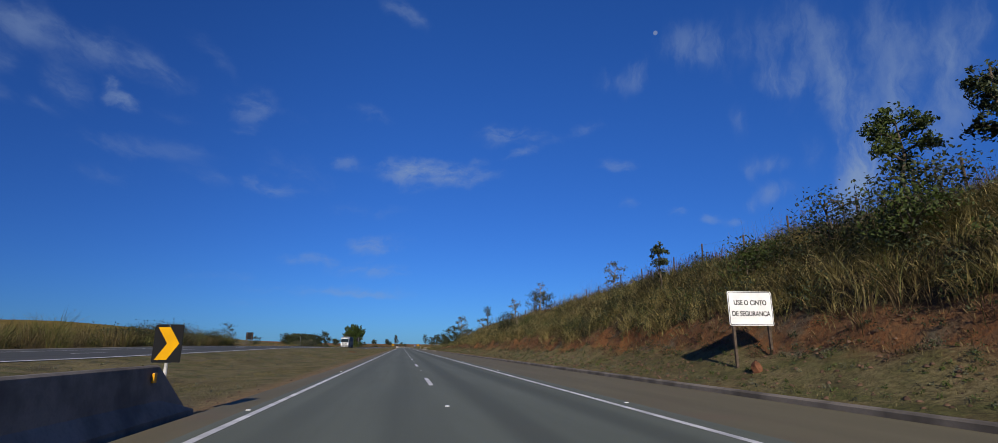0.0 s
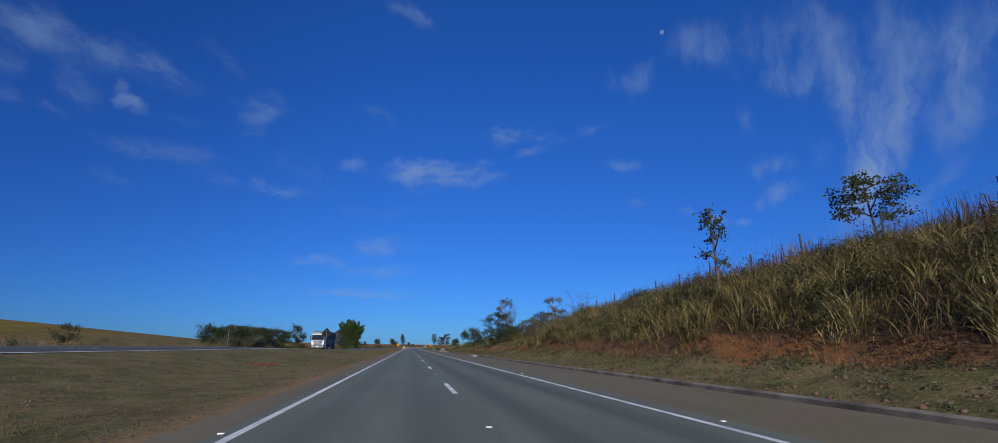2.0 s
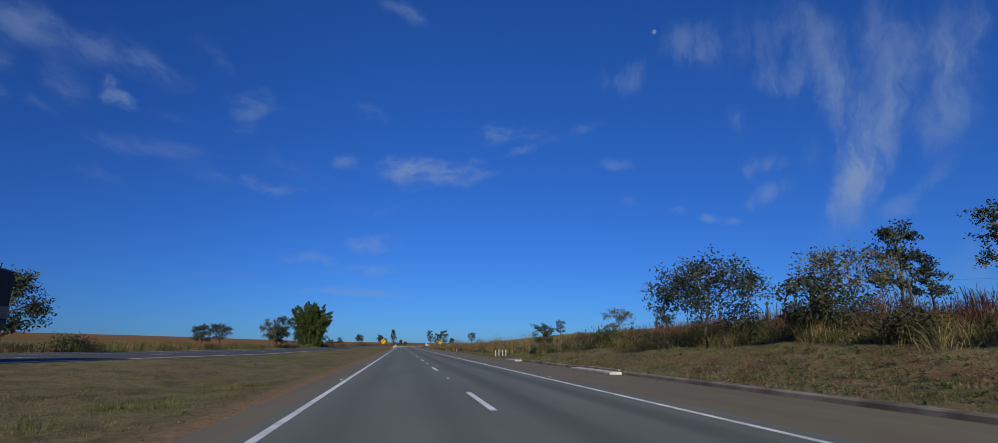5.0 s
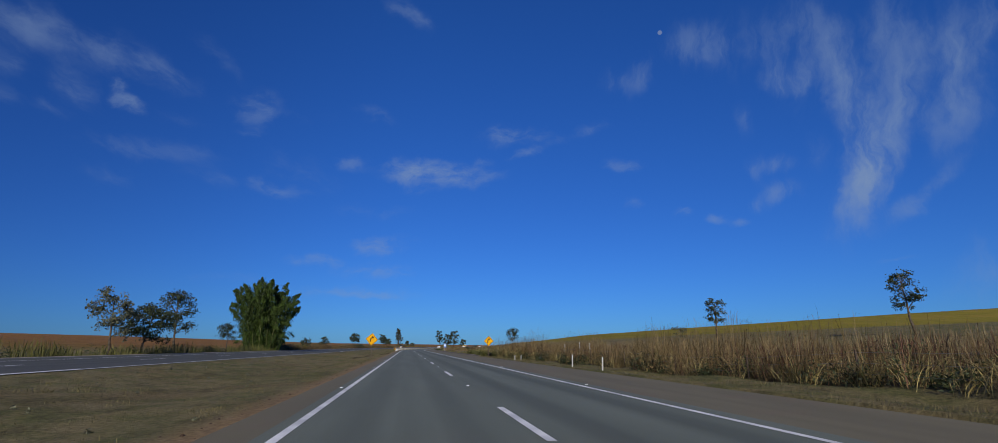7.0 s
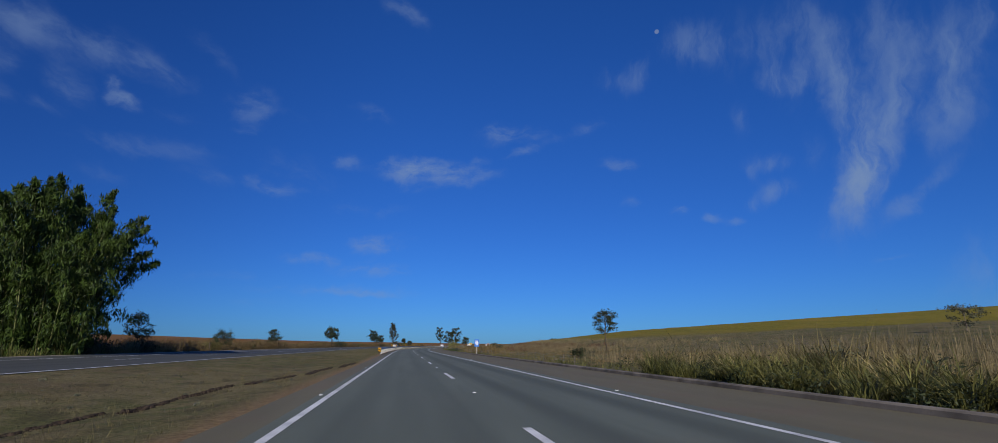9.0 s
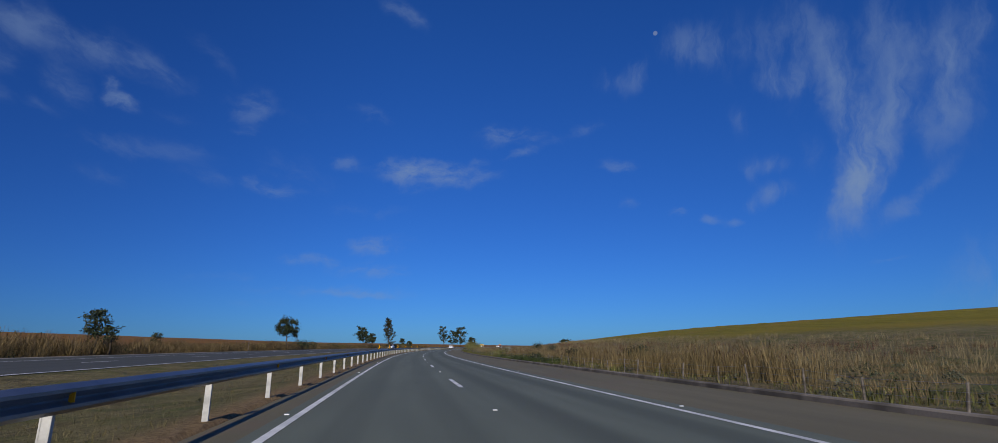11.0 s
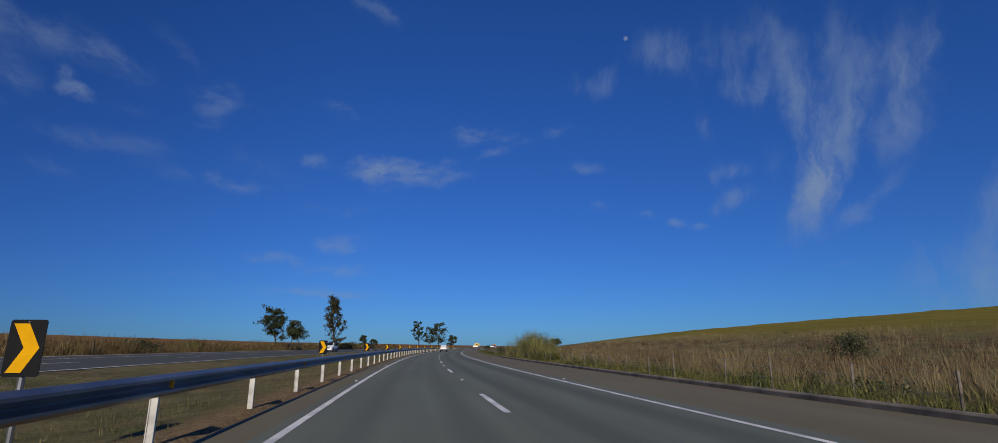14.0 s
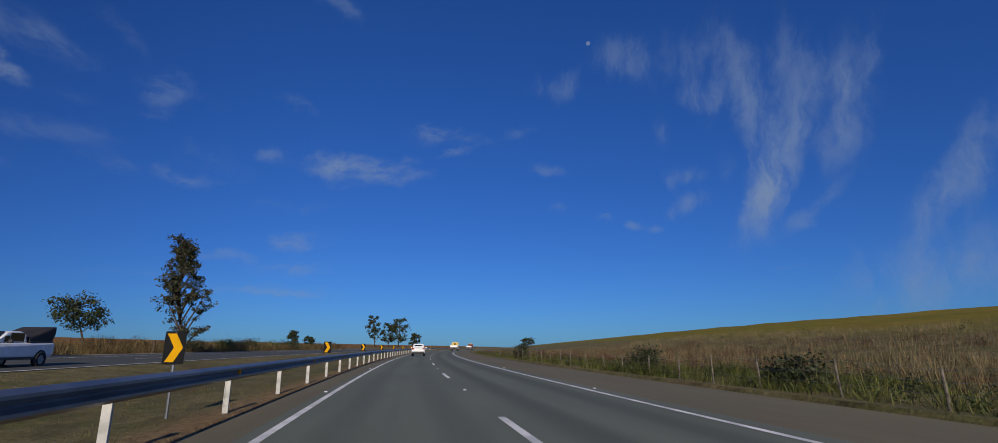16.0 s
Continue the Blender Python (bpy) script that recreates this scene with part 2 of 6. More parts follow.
def ground_material():
    """Dry grass, red earth and farmland, chosen by the sheet's own zones."""
    m, n, b = surface("ground_soil_and_grass", 0.95, 0, 0.15)
    at = n.add("ShaderNodeTexCoord").outputs["Object"]
    zone = n.add("ShaderNodeVertexColor")
    zone.layer_name = "zone"
    z = n.add("ShaderNodeSeparateColor")
    n.link(zone.outputs[0], z.inputs[0])
    fine, mid = n.noise(at, 9.0, 6, 0.7), n.noise(at, 0.7, 5, 0.6)
    wide, tiny = n.noise(at, 0.06, 4), n.noise(at, 45.0, 3, 0.7)
    straw = n.mix(n.ramp(fine, 0.3, 0.7), (0.13, 0.104, 0.044), (0.29, 0.235, 0.11))
    green = n.mix(n.ramp(fine, 0.3, 0.7), (0.06, 0.068, 0.02), (0.16, 0.155, 0.05))
    grass = n.mix(n.ramp(n.math("ADD", n.math("MULTIPLY", mid, 0.7), n.math("MULTIPLY", wide, 0.4)), 0.45, 0.68), straw, green)
    grass = n.mix(n.ramp(tiny, 0.45, 0.7, 0, 0.5), grass, (0.07, 0.045, 0.022))
    drag = n.noise(n.vec("MULTIPLY", at, (2.0, 2.0, 0.5)), 3.0, 6, 0.7)
    soil = n.mix(n.ramp(mid, 0.35, 0.68), (0.13, 0.074, 0.036), n.mix(n.ramp(n.noise(at, 0.22, 3), 0.41, 0.57), (0.21, 0.135, 0.072), (0.36, 0.155, 0.05)))
    soil = n.mix(n.ramp(drag, 0.42, 0.7, 0, 0.5), soil, (0.085, 0.046, 0.024))
    soil = n.mix(n.ramp(fine, 0.5, 0.8, 0, 0.5), soil, (0.17, 0.12, 0.075))
    patch = n.math("ADD", n.math("MULTIPLY", mid, 0.6), n.math("MULTIPLY", fine, 0.4))
    bare = n.ramp(n.math("SUBTRACT", z.outputs[0], patch), -0.22, 0.22)
    where = n.add("ShaderNodeSeparateXYZ")
    n.link(at, where.inputs[0])
    lichen = n.math("MULTIPLY", n.ramp(n.noise(at, 0.33, 5, 0.65), 0.53, 0.64), n.ramp(where.outputs[1], 84.0, 74.0, 0.15, 0.8))
    soil = n.mix(n.math("MULTIPLY", n.ramp(z.outputs[0], 0.62, 0.95), n.ramp(drag, 0.35, 0.6, 0.62, 0.15)), soil, n.mix(n.ramp(fine, 0.35, 0.7), (0.17, 0.06, 0.022), (0.36, 0.135, 0.042)))
    soil = n.mix(lichen, soil, n.mix(n.ramp(fine, 0.35, 0.7), (0.07, 0.065, 0.045), (0.17, 0.16, 0.11)))
    grass = n.mix(n.ramp(n.noise(at, 0.17, 4, 0.6), 0.47, 0.66, 0, 0.5), grass, n.mix(n.ramp(fine, 0.3, 0.7), (0.085, 0.058, 0.03), (0.20, 0.135, 0.066)))
    blotch = n.noise(n.vec("MULTIPLY", at, (1.0, 0.45, 1.0)), 1.1, 6, 0.68)
    grass = n.mix(n.ramp(blotch, 0.50, 0.66, 0, 0.72), grass, n.mix(n.ramp(fine, 0.3, 0.7), (0.045, 0.036, 0.018), (0.11, 0.092, 0.036)))
    grass = n.mix(n.ramp(n.noise(at, 0.42, 5, 0.62), 0.56, 0.68, 0, 0.55), grass, n.mix(n.ramp(fine, 0.3, 0.7), (0.055, 0.07, 0.02), (0.13, 0.15, 0.045)))
    col = n.mix(bare, grass, soil)
    # litter-brown soil, with the shade between tussocks painted into its colour
    litter_shade = n.add("ShaderNodeAttribute")
    litter_shade.attribute_name = "litter_shade"
    col = n.mix(n.math("MULTIPLY", litter_shade.outputs["Fac"], n.ramp(mid, 0.3, 0.6, 0.6, 1.0)), col, n.mix(n.ramp(fine, 0.3, 0.7), (0.022, 0.018, 0.010), (0.06, 0.047, 0.026)))
    edge = n.math("MULTIPLY", zone.outputs[1], n.ramp(n.math("ADD", zone.outputs[1], n.math("SUBTRACT", mid, 0.5)), 0.3, 0.7))
    col = n.mix(edge, col, n.mix(n.ramp(fine, 0.3, 0.7), (0.17, 0.105, 0.05), (0.34, 0.23, 0.115)))
    rows = n.noise(n.vec("MULTIPLY", at, (1.0, 0.05, 1.0)), 0.8, 4)
    crop = n.mix(n.ramp(rows, 0.3, 0.7), (0.14, 0.118, 0.011), (0.215, 0.176, 0.019))
    crop = n.mix(n.ramp(wide, 0.45, 0.7, 0, 0.6), crop, (0.25, 0.17, 0.03))
    col = n.mix(z.outputs[1], col, crop)
    furrow = n.mix(n.ramp(rows, 0.3, 0.7), (0.16, 0.076, 0.022), (0.25, 0.126, 0.036))
    stubble = n.mix(n.ramp(rows, 0.3, 0.7), (0.12, 0.084, 0.018), (0.19, 0.132, 0.028))
    field = n.mix(n.ramp(where.outputs[1], 260.0, 420.0), stubble, furrow)
    col = n.mix(z.outputs[2], col, field)
    n.link(col, b.inputs["Base Color"])
    bump(n, b, n.math("ADD", n.math("MULTIPLY", tiny, 0.35), n.math("ADD", fine, n.math("MULTIPLY", mid, 0.9))), 0.9, 0.09)
    return m


M_LANE = asphalt_material("asphalt_lane", 0.122, (0.89, 1.0, 0.76), ((-2.65, 0.55, 0.25), (-0.9, 0.55, 0.25), (0.95, 0.6, 0.5), (2.7, 0.6, 0.5)), 0.08)
M_SHOULDER = asphalt_material("asphalt_shoulder_dusty", 0.108, (1.16, 1.0, 0.57), (), 0.5)
M_FAR_ROAD = asphalt_material("asphalt_far_carriageway", 0.058, (0.97, 1.0, 0.84), ((-25.0, 0.6, 0.3), (-23.2, 0.6, 0.3), (-21.3, 0.6, 0.3), (-19.5, 0.6, 0.3)), 0.1)
M_GRAVEL = asphalt_material("pale_gravel", 0.24, (1.15, 1.0, 0.78), (), 0.3)
M_GROUND = ground_material()
M_PAINT = plain("road_paint_white", (0.72, 0.71, 0.68), 0.7, 0, 0.14, 1.2, 30)
M_CONCRETE = plain("concrete_weathered", (0.22, 0.19, 0.15), 0.9, 0, 0.22, 1.3, 25, 0.3, 0.4)
M_KERB = plain("kerb_concrete_stained", (0.21, 0.18, 0.145), 0.92, 0, 0.25, 0.9, 25, 0.3, 0.4)
M_EDGING = plain("whitewashed_edging", (0.62, 0.61, 0.58), 0.8, 0, 0.12, 0.5, 25, 0.3, 0.3)
M_CONCRETE_PALE = plain("concrete_pale", (0.46, 0.42, 0.36), 0.85, 0, 0.15, 1.5, 25, 0.3, 0.3)


# ---- building helpers ----
def mesh_object(name, verts, faces, material, parent=None, smooth=False):
    me = bpy.data.meshes.new(name)
    me.from_pydata([tuple(v) for v in verts], [], faces)
    if material:
        me.materials.append(material)
    if smooth:
        me.polygons.foreach_set("use_smooth", [True] * len(me.polygons))
    me.update()
    ob = new(name, me)
    ob.parent = parent
    return ob


def part(name, bm, material, parent=None, label="", smooth=False):
    """Links a bmesh as one mesh object under its thing."""
    me = bpy.data.meshes.new(name)
    bmesh.ops.recalc_face_normals(bm, faces=bm.faces)
    bm.to_mesh(me)
    bm.free()
    me.materials.append(material)
    if smooth:
        me.polygons.foreach_set("use_smooth", [True] * len(me.polygons))
    ob = new(name, me)
    ob.parent = parent
    return tagged(ob, label)


def box(bm, size, at, bevel=0.0, turn=None):
    """Adds a box, bevelled, to a bmesh; size and centre in metres."""
    made = bmesh.ops.create_cube(bm, size=1.0)["verts"]
    bmesh.ops.scale(bm, vec=size, verts=made)
    if turn is not None:
        bmesh.ops.rotate(bm, matrix=turn, verts=made)
    bmesh.ops.translate(bm, vec=at, verts=made)
    if bevel:
        edges = {e for v in made for e in v.link_edges}
        bmesh.ops.bevel(bm, geom=list(edges), offset=bevel, segments=2, affect="EDGES", profile=0.6)


def boxed(size, at, bevel=0.0, turn=None):
    bm = bmesh.new()
    box(bm, size, at, bevel, turn)
    return bm


def rod(bm, a, b, r0, r1, sides=8, caps=True):
    """Adds a tapered round bar from a to b."""
    a, b = Vector(a), Vector(b)
    turn = (b - a).to_track_quat("Z", "Y").to_matrix()
    rings = []
    for p, r in ((a, r0), (b, r1)):
        rings.append([bm.verts.new(p + turn @ Vector((math.cos(k * math.tau / sides) * r, math.sin(k * math.tau / sides) * r, 0))) for k in range(sides)])
    for k in range(sides):
        j = (k + 1) % sides
        bm.faces.new((rings[0][k], rings[0][j], rings[1][j], rings[1][k]))
    if caps:
        bm.faces.new(rings[0][::-1])
        bm.faces.new(rings[1])


def rodded(*bars, sides=8):
    bm = bmesh.new()
    for a, b, r0, r1 in bars:
        rod(bm, a, b, r0, r1, sides)
    return bm


def thing(name, label, category, group="", s=None, u=0.0, z=None, turn=0.0):
    """An empty at its base on the ground; turn: degrees clockwise from facing down the road."""
    ob = new(name)
    ob.empty_display_size = 0.2
    if s is not None:
        ob.matrix_basis = spot(s, u, z, turn)
    return tagged(ob, label, category, group)


def spot(s, u, z=None, turn=0.0):
    x, y = plan(s, u)
    if z is None:
        z = float(ground_z(np.array([s]), np.array([u]))[0])
    return pose(float(x), float(y), z, 0, 0, -heading(s) - turn)


# ---- ground, road ----
def value_noise(x, y, seed=0):
    """Smooth noise from 0 to 1 over arrays."""
    xi, yi = np.floor(x).astype(np.int64), np.floor(y).astype(np.int64)
    fx, fy = x - xi, y - yi
    fx, fy = fx * fx * (3 - 2 * fx), fy * fy * (3 - 2 * fy)

    def corner(a, b):
        h = (a * 374761393 + b * 668265263 + seed * 974711) & 0x7FFFFFFF
        h = ((h ^ (h >> 13)) * 1274126177) & 0x7FFFFFFF
        return ((h ^ (h >> 16)) & 0xFFFF) / 65535.0

    low = corner(xi, yi) * (1 - fx) + corner(xi + 1, yi) * fx
    high = corner(xi, yi + 1) * (1 - fx) + corner(xi + 1, yi + 1) * fx
    return low * (1 - fy) + high * fy


def far_level(s):
    """Height of the other carriageway."""
    return np.interp(s, (-100, 30, 50, 75, 145, 175, 200, 230, 330, 400, 560), (0.55, 0.6, 0.75, 0.95, 1.0, 0.7, 0.45, 0.22, 0.15, 0.15, 0.3))


CROSSFALL = 0.28      # the far edge of the other carriageway lies this much higher


def bank_share(s):
    return np.interp(s, (-200, 25, 60, 95, 120, 140, 165, 200, 235, 262), (1.22, 1.2, 1.06, 1.0, 0.88, 0.62, 0.45, 0.34, 0.16, 0.0))


def ground_z(s, u):
    """Height of the bare ground at s, u (arrays)."""
    bank = np.interp(u, (7.45, 8.6, 9.6, 10.6, 11.05, 13.2, 17, 25, 60, 150, 700), (0.1, 0.26, 0.58, 1.0, 1.58, 3.0, 4.7, 6.3, 8.3, 12, 24))
    field = np.interp(u, (7.45, 9, 12, 20, 30, 40, 60, 90, 150, 300, 700), (0.1, 0.0, -0.12, -0.1, 0.4, 1.6, 4.4, 8.2, 12.8, 23.5, 38)) * np.interp(s, (300, 420, 480, 560, 700), (0.56, 0.60, 0.88, 0.92, 0.92))
    k = bank_share(s)
    right = k * bank + np.clip(1 - k, 0, 1) * field
    zr = far_level(s)
    left = np.where(u > -9, np.interp(u, (-9, -5.5, -4.6), (-0.40, -0.12, -0.05)) + np.interp(u, (-9, -4.6), (1.0, 0.0)) * zr * 0.45,
                    np.interp(u, (-16.2, -9), (0.0, -0.40)) + zr * np.interp(u, (-16.2, -9), (1.0, 0.45)) - 0.025 * np.interp(u, (-16.2, -14), (1.0, 0.0)))
    beyond = zr + np.interp(-u, (16, 27.6, 30, 40, 60, 100, 300, 900, 2500), (-0.1, CROSSFALL - 0.1, 0.1, 0.6, 1.9, 4.2, 11.0, 18, 30)) * np.where(u < -34, np.interp(s, (100, 150, 175, 230, 290), (0.9, 1.1, 1.9, 1.6, 0.62)) * np.interp(-u, (75, 170), (1.0, 0.0)) + np.interp(s, (100, 290), (0.85, 0.62)) * np.interp(-u, (75, 170), (0.0, 1.0)), 1.0) * np.where(u < -60, 1 + 0.5 * np.interp(-u, (60, 200), (0, 1)) * np.interp(s, (650, 900), (1, 0)), 1.0)
    left = left + np.interp(s, (345, 374), (0.0, 1.0)) * np.interp(u, (-7.5, -5.3, -4.72, -4.64), (0.0, 0.13, 0.11, 0.0))
    left = np.where(u < -16.2, beyond, left)
    z = np.where(u > 7.35, right, np.where(u < -4.62, left, -0.08))
    lumps = (value_noise(s / 3.1, u / 2.3, 3) - 0.5) * 0.42 + (value_noise(s / 1.1, u / 0.9, 5) - 0.5) * 0.16
    wild = np.where(u > 8.2, np.clip((u - 8.2) / 3, 0, 1), np.where(u < -5, np.clip((-5 - u) / 4, 0, 1), 0))
    wild = np.where((u < -15.2) & (u > -28.5), 0, wild)
    cut = np.interp(u, (9.2, 10.4, 11.3, 12.3), (0.0, 1.0, 1.0, 0.0)) * np.clip(bank_share(s), 0, 1)
    rough = ((value_noise(s / 0.8, u / 0.6, 15) - 0.5) * 0.30 + (value_noise(s / 2.4, u / 3.0, 16) - 0.5) * 0.5) * cut
    return z + lumps * wild * np.where(u < 0, 0.5, 1.0) + rough


def make_ground():
    ss = np.concatenate((np.arange(S_MIN, -40, 12.0), np.arange(-40, 4, 4.0), np.arange(4, 150, 0.7), np.arange(150, 300, 1.25), np.arange(300, 640, 2.0), np.arange(640, 1000, 8.0), np.arange(1000, 3190, 60.0)))
    uu = np.concatenate(((-2500, -1800, -1300, -900, -600, -400, -280, -200, -150), np.arange(-120, -40, 10.0), np.arange(-40, -30, 2.0), (-28.5, -27.6, -16.2, -15.2),
                         np.arange(-14.0, -5.1, 0.8), (-5.2, -4.95, -4.73, -4.65, -4.58, 7.3, 7.45), np.arange(7.8, 9.6, 0.45), np.arange(9.6, 12.6, 0.25), np.arange(12.6, 18, 0.6), np.arange(18, 40, 2.0), np.arange(44, 120, 8.0), (140, 170, 220, 300, 420, 560, 700)))
    S, U = np.meshgrid(ss, uu, indexing="ij")
    X, Y = plan(S.ravel(), U.ravel())
    Z = ground_z(S.ravel(), U.ravel())
    a, b = len(ss), len(uu)
    me = bpy.data.meshes.new("ground")
    idx = np.arange(a * b).reshape(a, b)
    quads = np.stack((idx[:-1, :-1], idx[:-1, 1:], idx[1:, 1:], idx[1:, :-1]), -1).reshape(-1, 4)
    me.from_pydata(np.stack((X, Y, Z), -1).tolist(), [], quads.tolist())
    me.materials.append(M_GROUND)
    me.polygons.foreach_set("use_smooth", [True] * len(me.polygons))
    s, u = S.ravel(), U.ravel()
    k = bank_share(s)
    face = np.interp(u, (7.45, 8.3, 9.6, 10.2, 10.6, 11.5, 12.4, 20), (0.40, 0.20, 0.30, 0.46, 0.95, 1.0, 0.6, 0.3))
    face = face * (0.66 + 0.36 * value_noise(s / 9.0, u / 2.5, 9) + 0.30 * value_noise(s / 16.0, u * 0, 12))
    earth = np.where(u > 7.3, face * np.clip(k * 1.5 - 0.10, 0, 1), 0.12)
    dirt = np.where(u < 0, np.interp(u, (-6.4, -5.4, -4.7), (0.0, 0.5, 1.0)), 0.0)
    crop = np.where(u > 30, np.clip((u - np.interp(s, (350, 430, 465), (170, 66, 44))) / 18, 0, 1) * (1 - k), 0.0)
    ploughed = np.clip((-u - 42) / 14, 0, 1)
    layer = me.color_attributes.new("zone", "FLOAT_COLOR", "POINT")
    layer.data.foreach_set("color", np.stack((earth, crop, ploughed, dirt), -1).ravel())
    # where the painted shade under the tussocks lies: bank, then right verge
    thatch_shade = np.where((u > 11.2) & (u < 21) & (s < 134), np.clip((u - 11.2) / 0.5, 0, 1) * k, 0.0)
    thatch_shade = np.maximum(thatch_shade, np.where((s > 215) & (s < 326) & (u > 9.0) & (u < 15), np.clip((u - np.interp(s, (215, 260, 280), (11.4, 10.6, 8.8))) / 0.8, 0, 1), 0.0))
    me.attributes.new("litter_shade", "FLOAT", "POINT").data.foreach_set("value", thatch_shade.astype(np.float32))
    ob = new("ground", me)
    return tagged(ob, "dry roadside grass, red earth bank and farmland", "ground", kind="structure")


def ribbon(name, u0, u1, s0, s1, z, material, step=3.0, level=None, fall=0.0, kind="structure", label="", category=""):
    """A strip along the road, mapped in metres."""
    ss = np.append(np.arange(s0, s1, step), s1)
    n = len(ss)
    us = (u0, u1)
    zz = z + (level(ss) if level else np.zeros(n))
    verts = []
    for u in us:
        x, y = plan(ss, np.full(n, float(u)))
        verts += list(zip(x.tolist(), y.tolist(), (zz + fall * (-16.3 - u) / 11.2).tolist()))
    faces = [(i, i + n, i + n + 1, i + 1) for i in range(n - 1)]
    ob = mesh_object(name, verts, faces, material)
    uvs = ob.data.uv_layers.new(name="across_along")
    flat = []
    for i in range(n - 1):
        flat += [u0, ss[i], u1, ss[i], u1, ss[i + 1], u0, ss[i + 1]]
    uvs.data.foreach_set("uv", [float(v) for v in flat])
    return tagged(ob, label, category, kind=kind)


make_ground()
ribbon("road", -3.9, 4.05, S_MIN, 1100, 0.0, M_LANE, label="worn grey asphalt of a two-lane carriageway", category="road")
ribbon("road_shoulder", 4.05, 7.32, S_MIN, 1100, -0.004, M_SHOULDER, label="dusty brown asphalt shoulder beside the kerb", category="road shoulder")
ribbon("inner_shoulder", -4.63, -3.9, S_MIN, 1100, -0.004, M_SHOULDER, label="narrow dusty asphalt strip beside the median", category="road shoulder")
ribbon("opposite_road", -27.5, -16.3, S_MIN, 1100, 0.0, M_FAR_ROAD, level=far_level, fall=CROSSFALL, label="grey asphalt of the opposite carriageway", category="road")
ribbon("outer_verge", -28.3, -27.5, S_MIN, 1100, -0.004, M_GRAVEL, level=far_level, fall=CROSSFALL, label="pale gravel strip beyond the opposite carriageway", category="verge")
ribbon("edge_line", -3.67, -3.53, S_MIN, 1100, 0.005, M_PAINT, label="solid white edge line", category="road marking")
ribbon("edge_line", 3.48, 3.62, S_MIN, 1100, 0.005, M_PAINT, label="solid white edge line", category="road marking")
ribbon("edge_line", -16.62, -16.44, S_MIN, 1100, 0.005, M_PAINT, level=far_level, fall=CROSSFALL, label="solid white edge line of the opposite carriageway", category="road marking")
ribbon("edge_line", -24.6, -24.46, S_MIN, 1100, 0.005, M_PAINT, level=far_level, fall=CROSSFALL, label="solid white edge line of the opposite carriageway", category="road marking")
for k in range(-2, 48):
    ribbon("lane_dash", -0.07, 0.07, 17.3 + 16 * k, 21.3 + 16 * k, 0.005, M_PAINT, 2.0, label="short white lane dash painted on asphalt", category="road marking", kind="thing")
for k in range(0, 46):
    ribbon("lane_dash", -20.9, -20.76, 5.0 + 16 * k, 9.0 + 16 * k, 0.005, M_PAINT, 2.0, level=far_level, fall=CROSSFALL, label="short white lane dash on the opposite carriageway", category="road marking", kind="thing")


# ---- more materials ----
def leaf_material(name, dark, light, rough=0.6, glow_through=0.25, curve=1.12):
    """Leaves and blades; each one takes its own tone."""
    m, n, b = surface(name, rough, 0, 0.25)
    pick = n.add("ShaderNodeNewGeometry").outputs["Random Per Island"]
    at = n.add("ShaderNodeTexCoord").outputs["Object"]
    patch = n.noise(at, 0.95, 4, 0.6)
    k = n.math("ADD", n.math("MULTIPLY", pick, 0.45), n.math("MULTIPLY", n.ramp(patch, 0.32, 0.68), 0.55))
    k = n.math("POWER", k, curve)
    col = n.mix(k, dark, light)
    n.link(col, b.inputs["Base Color"])
    t = n.add("ShaderNodeBsdfTranslucent")
    n.link(col, t.inputs[0])
    mix = n.add("ShaderNodeMixShader")
    mix.inputs[0].default_value = glow_through
    n.link(b.outputs[0], mix.inputs[1]), n.link(t.outputs[0], mix.inputs[2])
    n.link(mix.outputs[0], m.node_tree.nodes["Material Output"].inputs[0])
    return m


L_TREE = leaf_material("leaves_dark_olive", (0.009, 0.014, 0.006), (0.072, 0.090, 0.036), 0.6, 0.12)
L_GREEN = leaf_material("leaves_fresh_green", (0.022, 0.038, 0.009), (0.10, 0.13, 0.03), 0.6, 0.15)
L_PALE = leaf_material("leaves_dusty_pale", (0.028, 0.032, 0.018), (0.175, 0.178, 0.108), 0.65, 0.12)
L_OLIVE = leaf_material("leaves_olive_brown", (0.014, 0.017, 0.008), (0.10, 0.098, 0.048), 0.6, 0.15)
L_BAMBOO = leaf_material("leaves_bamboo", (0.003, 0.008, 0.0015), (0.07, 0.115, 0.015), 0.6, 0.06)
L_STRAW = leaf_material("grass_straw_green", (0.017, 0.017, 0.007), (0.54, 0.435, 0.17), 0.65, 0.22, 1.6)
L_CANE = leaf_material("grass_tall_green", (0.024, 0.036, 0.009), (0.27, 0.25, 0.075), 0.6, 0.25)
L_MEADOW = leaf_material("grass_meadow_green", (0.022, 0.032, 0.008), (0.19, 0.20, 0.05), 0.65, 0.25)
L_DRY = leaf_material("grass_dry_gold", (0.09, 0.065, 0.026), (0.33, 0.245, 0.11), 0.7, 0.3)
L_RED = leaf_material("grass_dry_maroon", (0.07, 0.03, 0.02), (0.22, 0.11, 0.065), 0.7, 0.3)
L_SHORT = leaf_material("grass_short_median", (0.03, 0.029, 0.011), (0.22, 0.18, 0.078), 0.75, 0.2)
L_BLOOM = leaf_material("leaves_silvery", (0.10, 0.10, 0.075), (0.38, 0.37, 0.30), 0.7, 0.15)
L_REED = leaf_material("cane_yellow_green", (0.06, 0.062, 0.017), (0.48, 0.45, 0.16), 0.65, 0.42)
L_SOFT = leaf_material("grass_soft_straw", (0.13, 0.10, 0.05), (0.42, 0.33, 0.17), 0.75, 0.3)
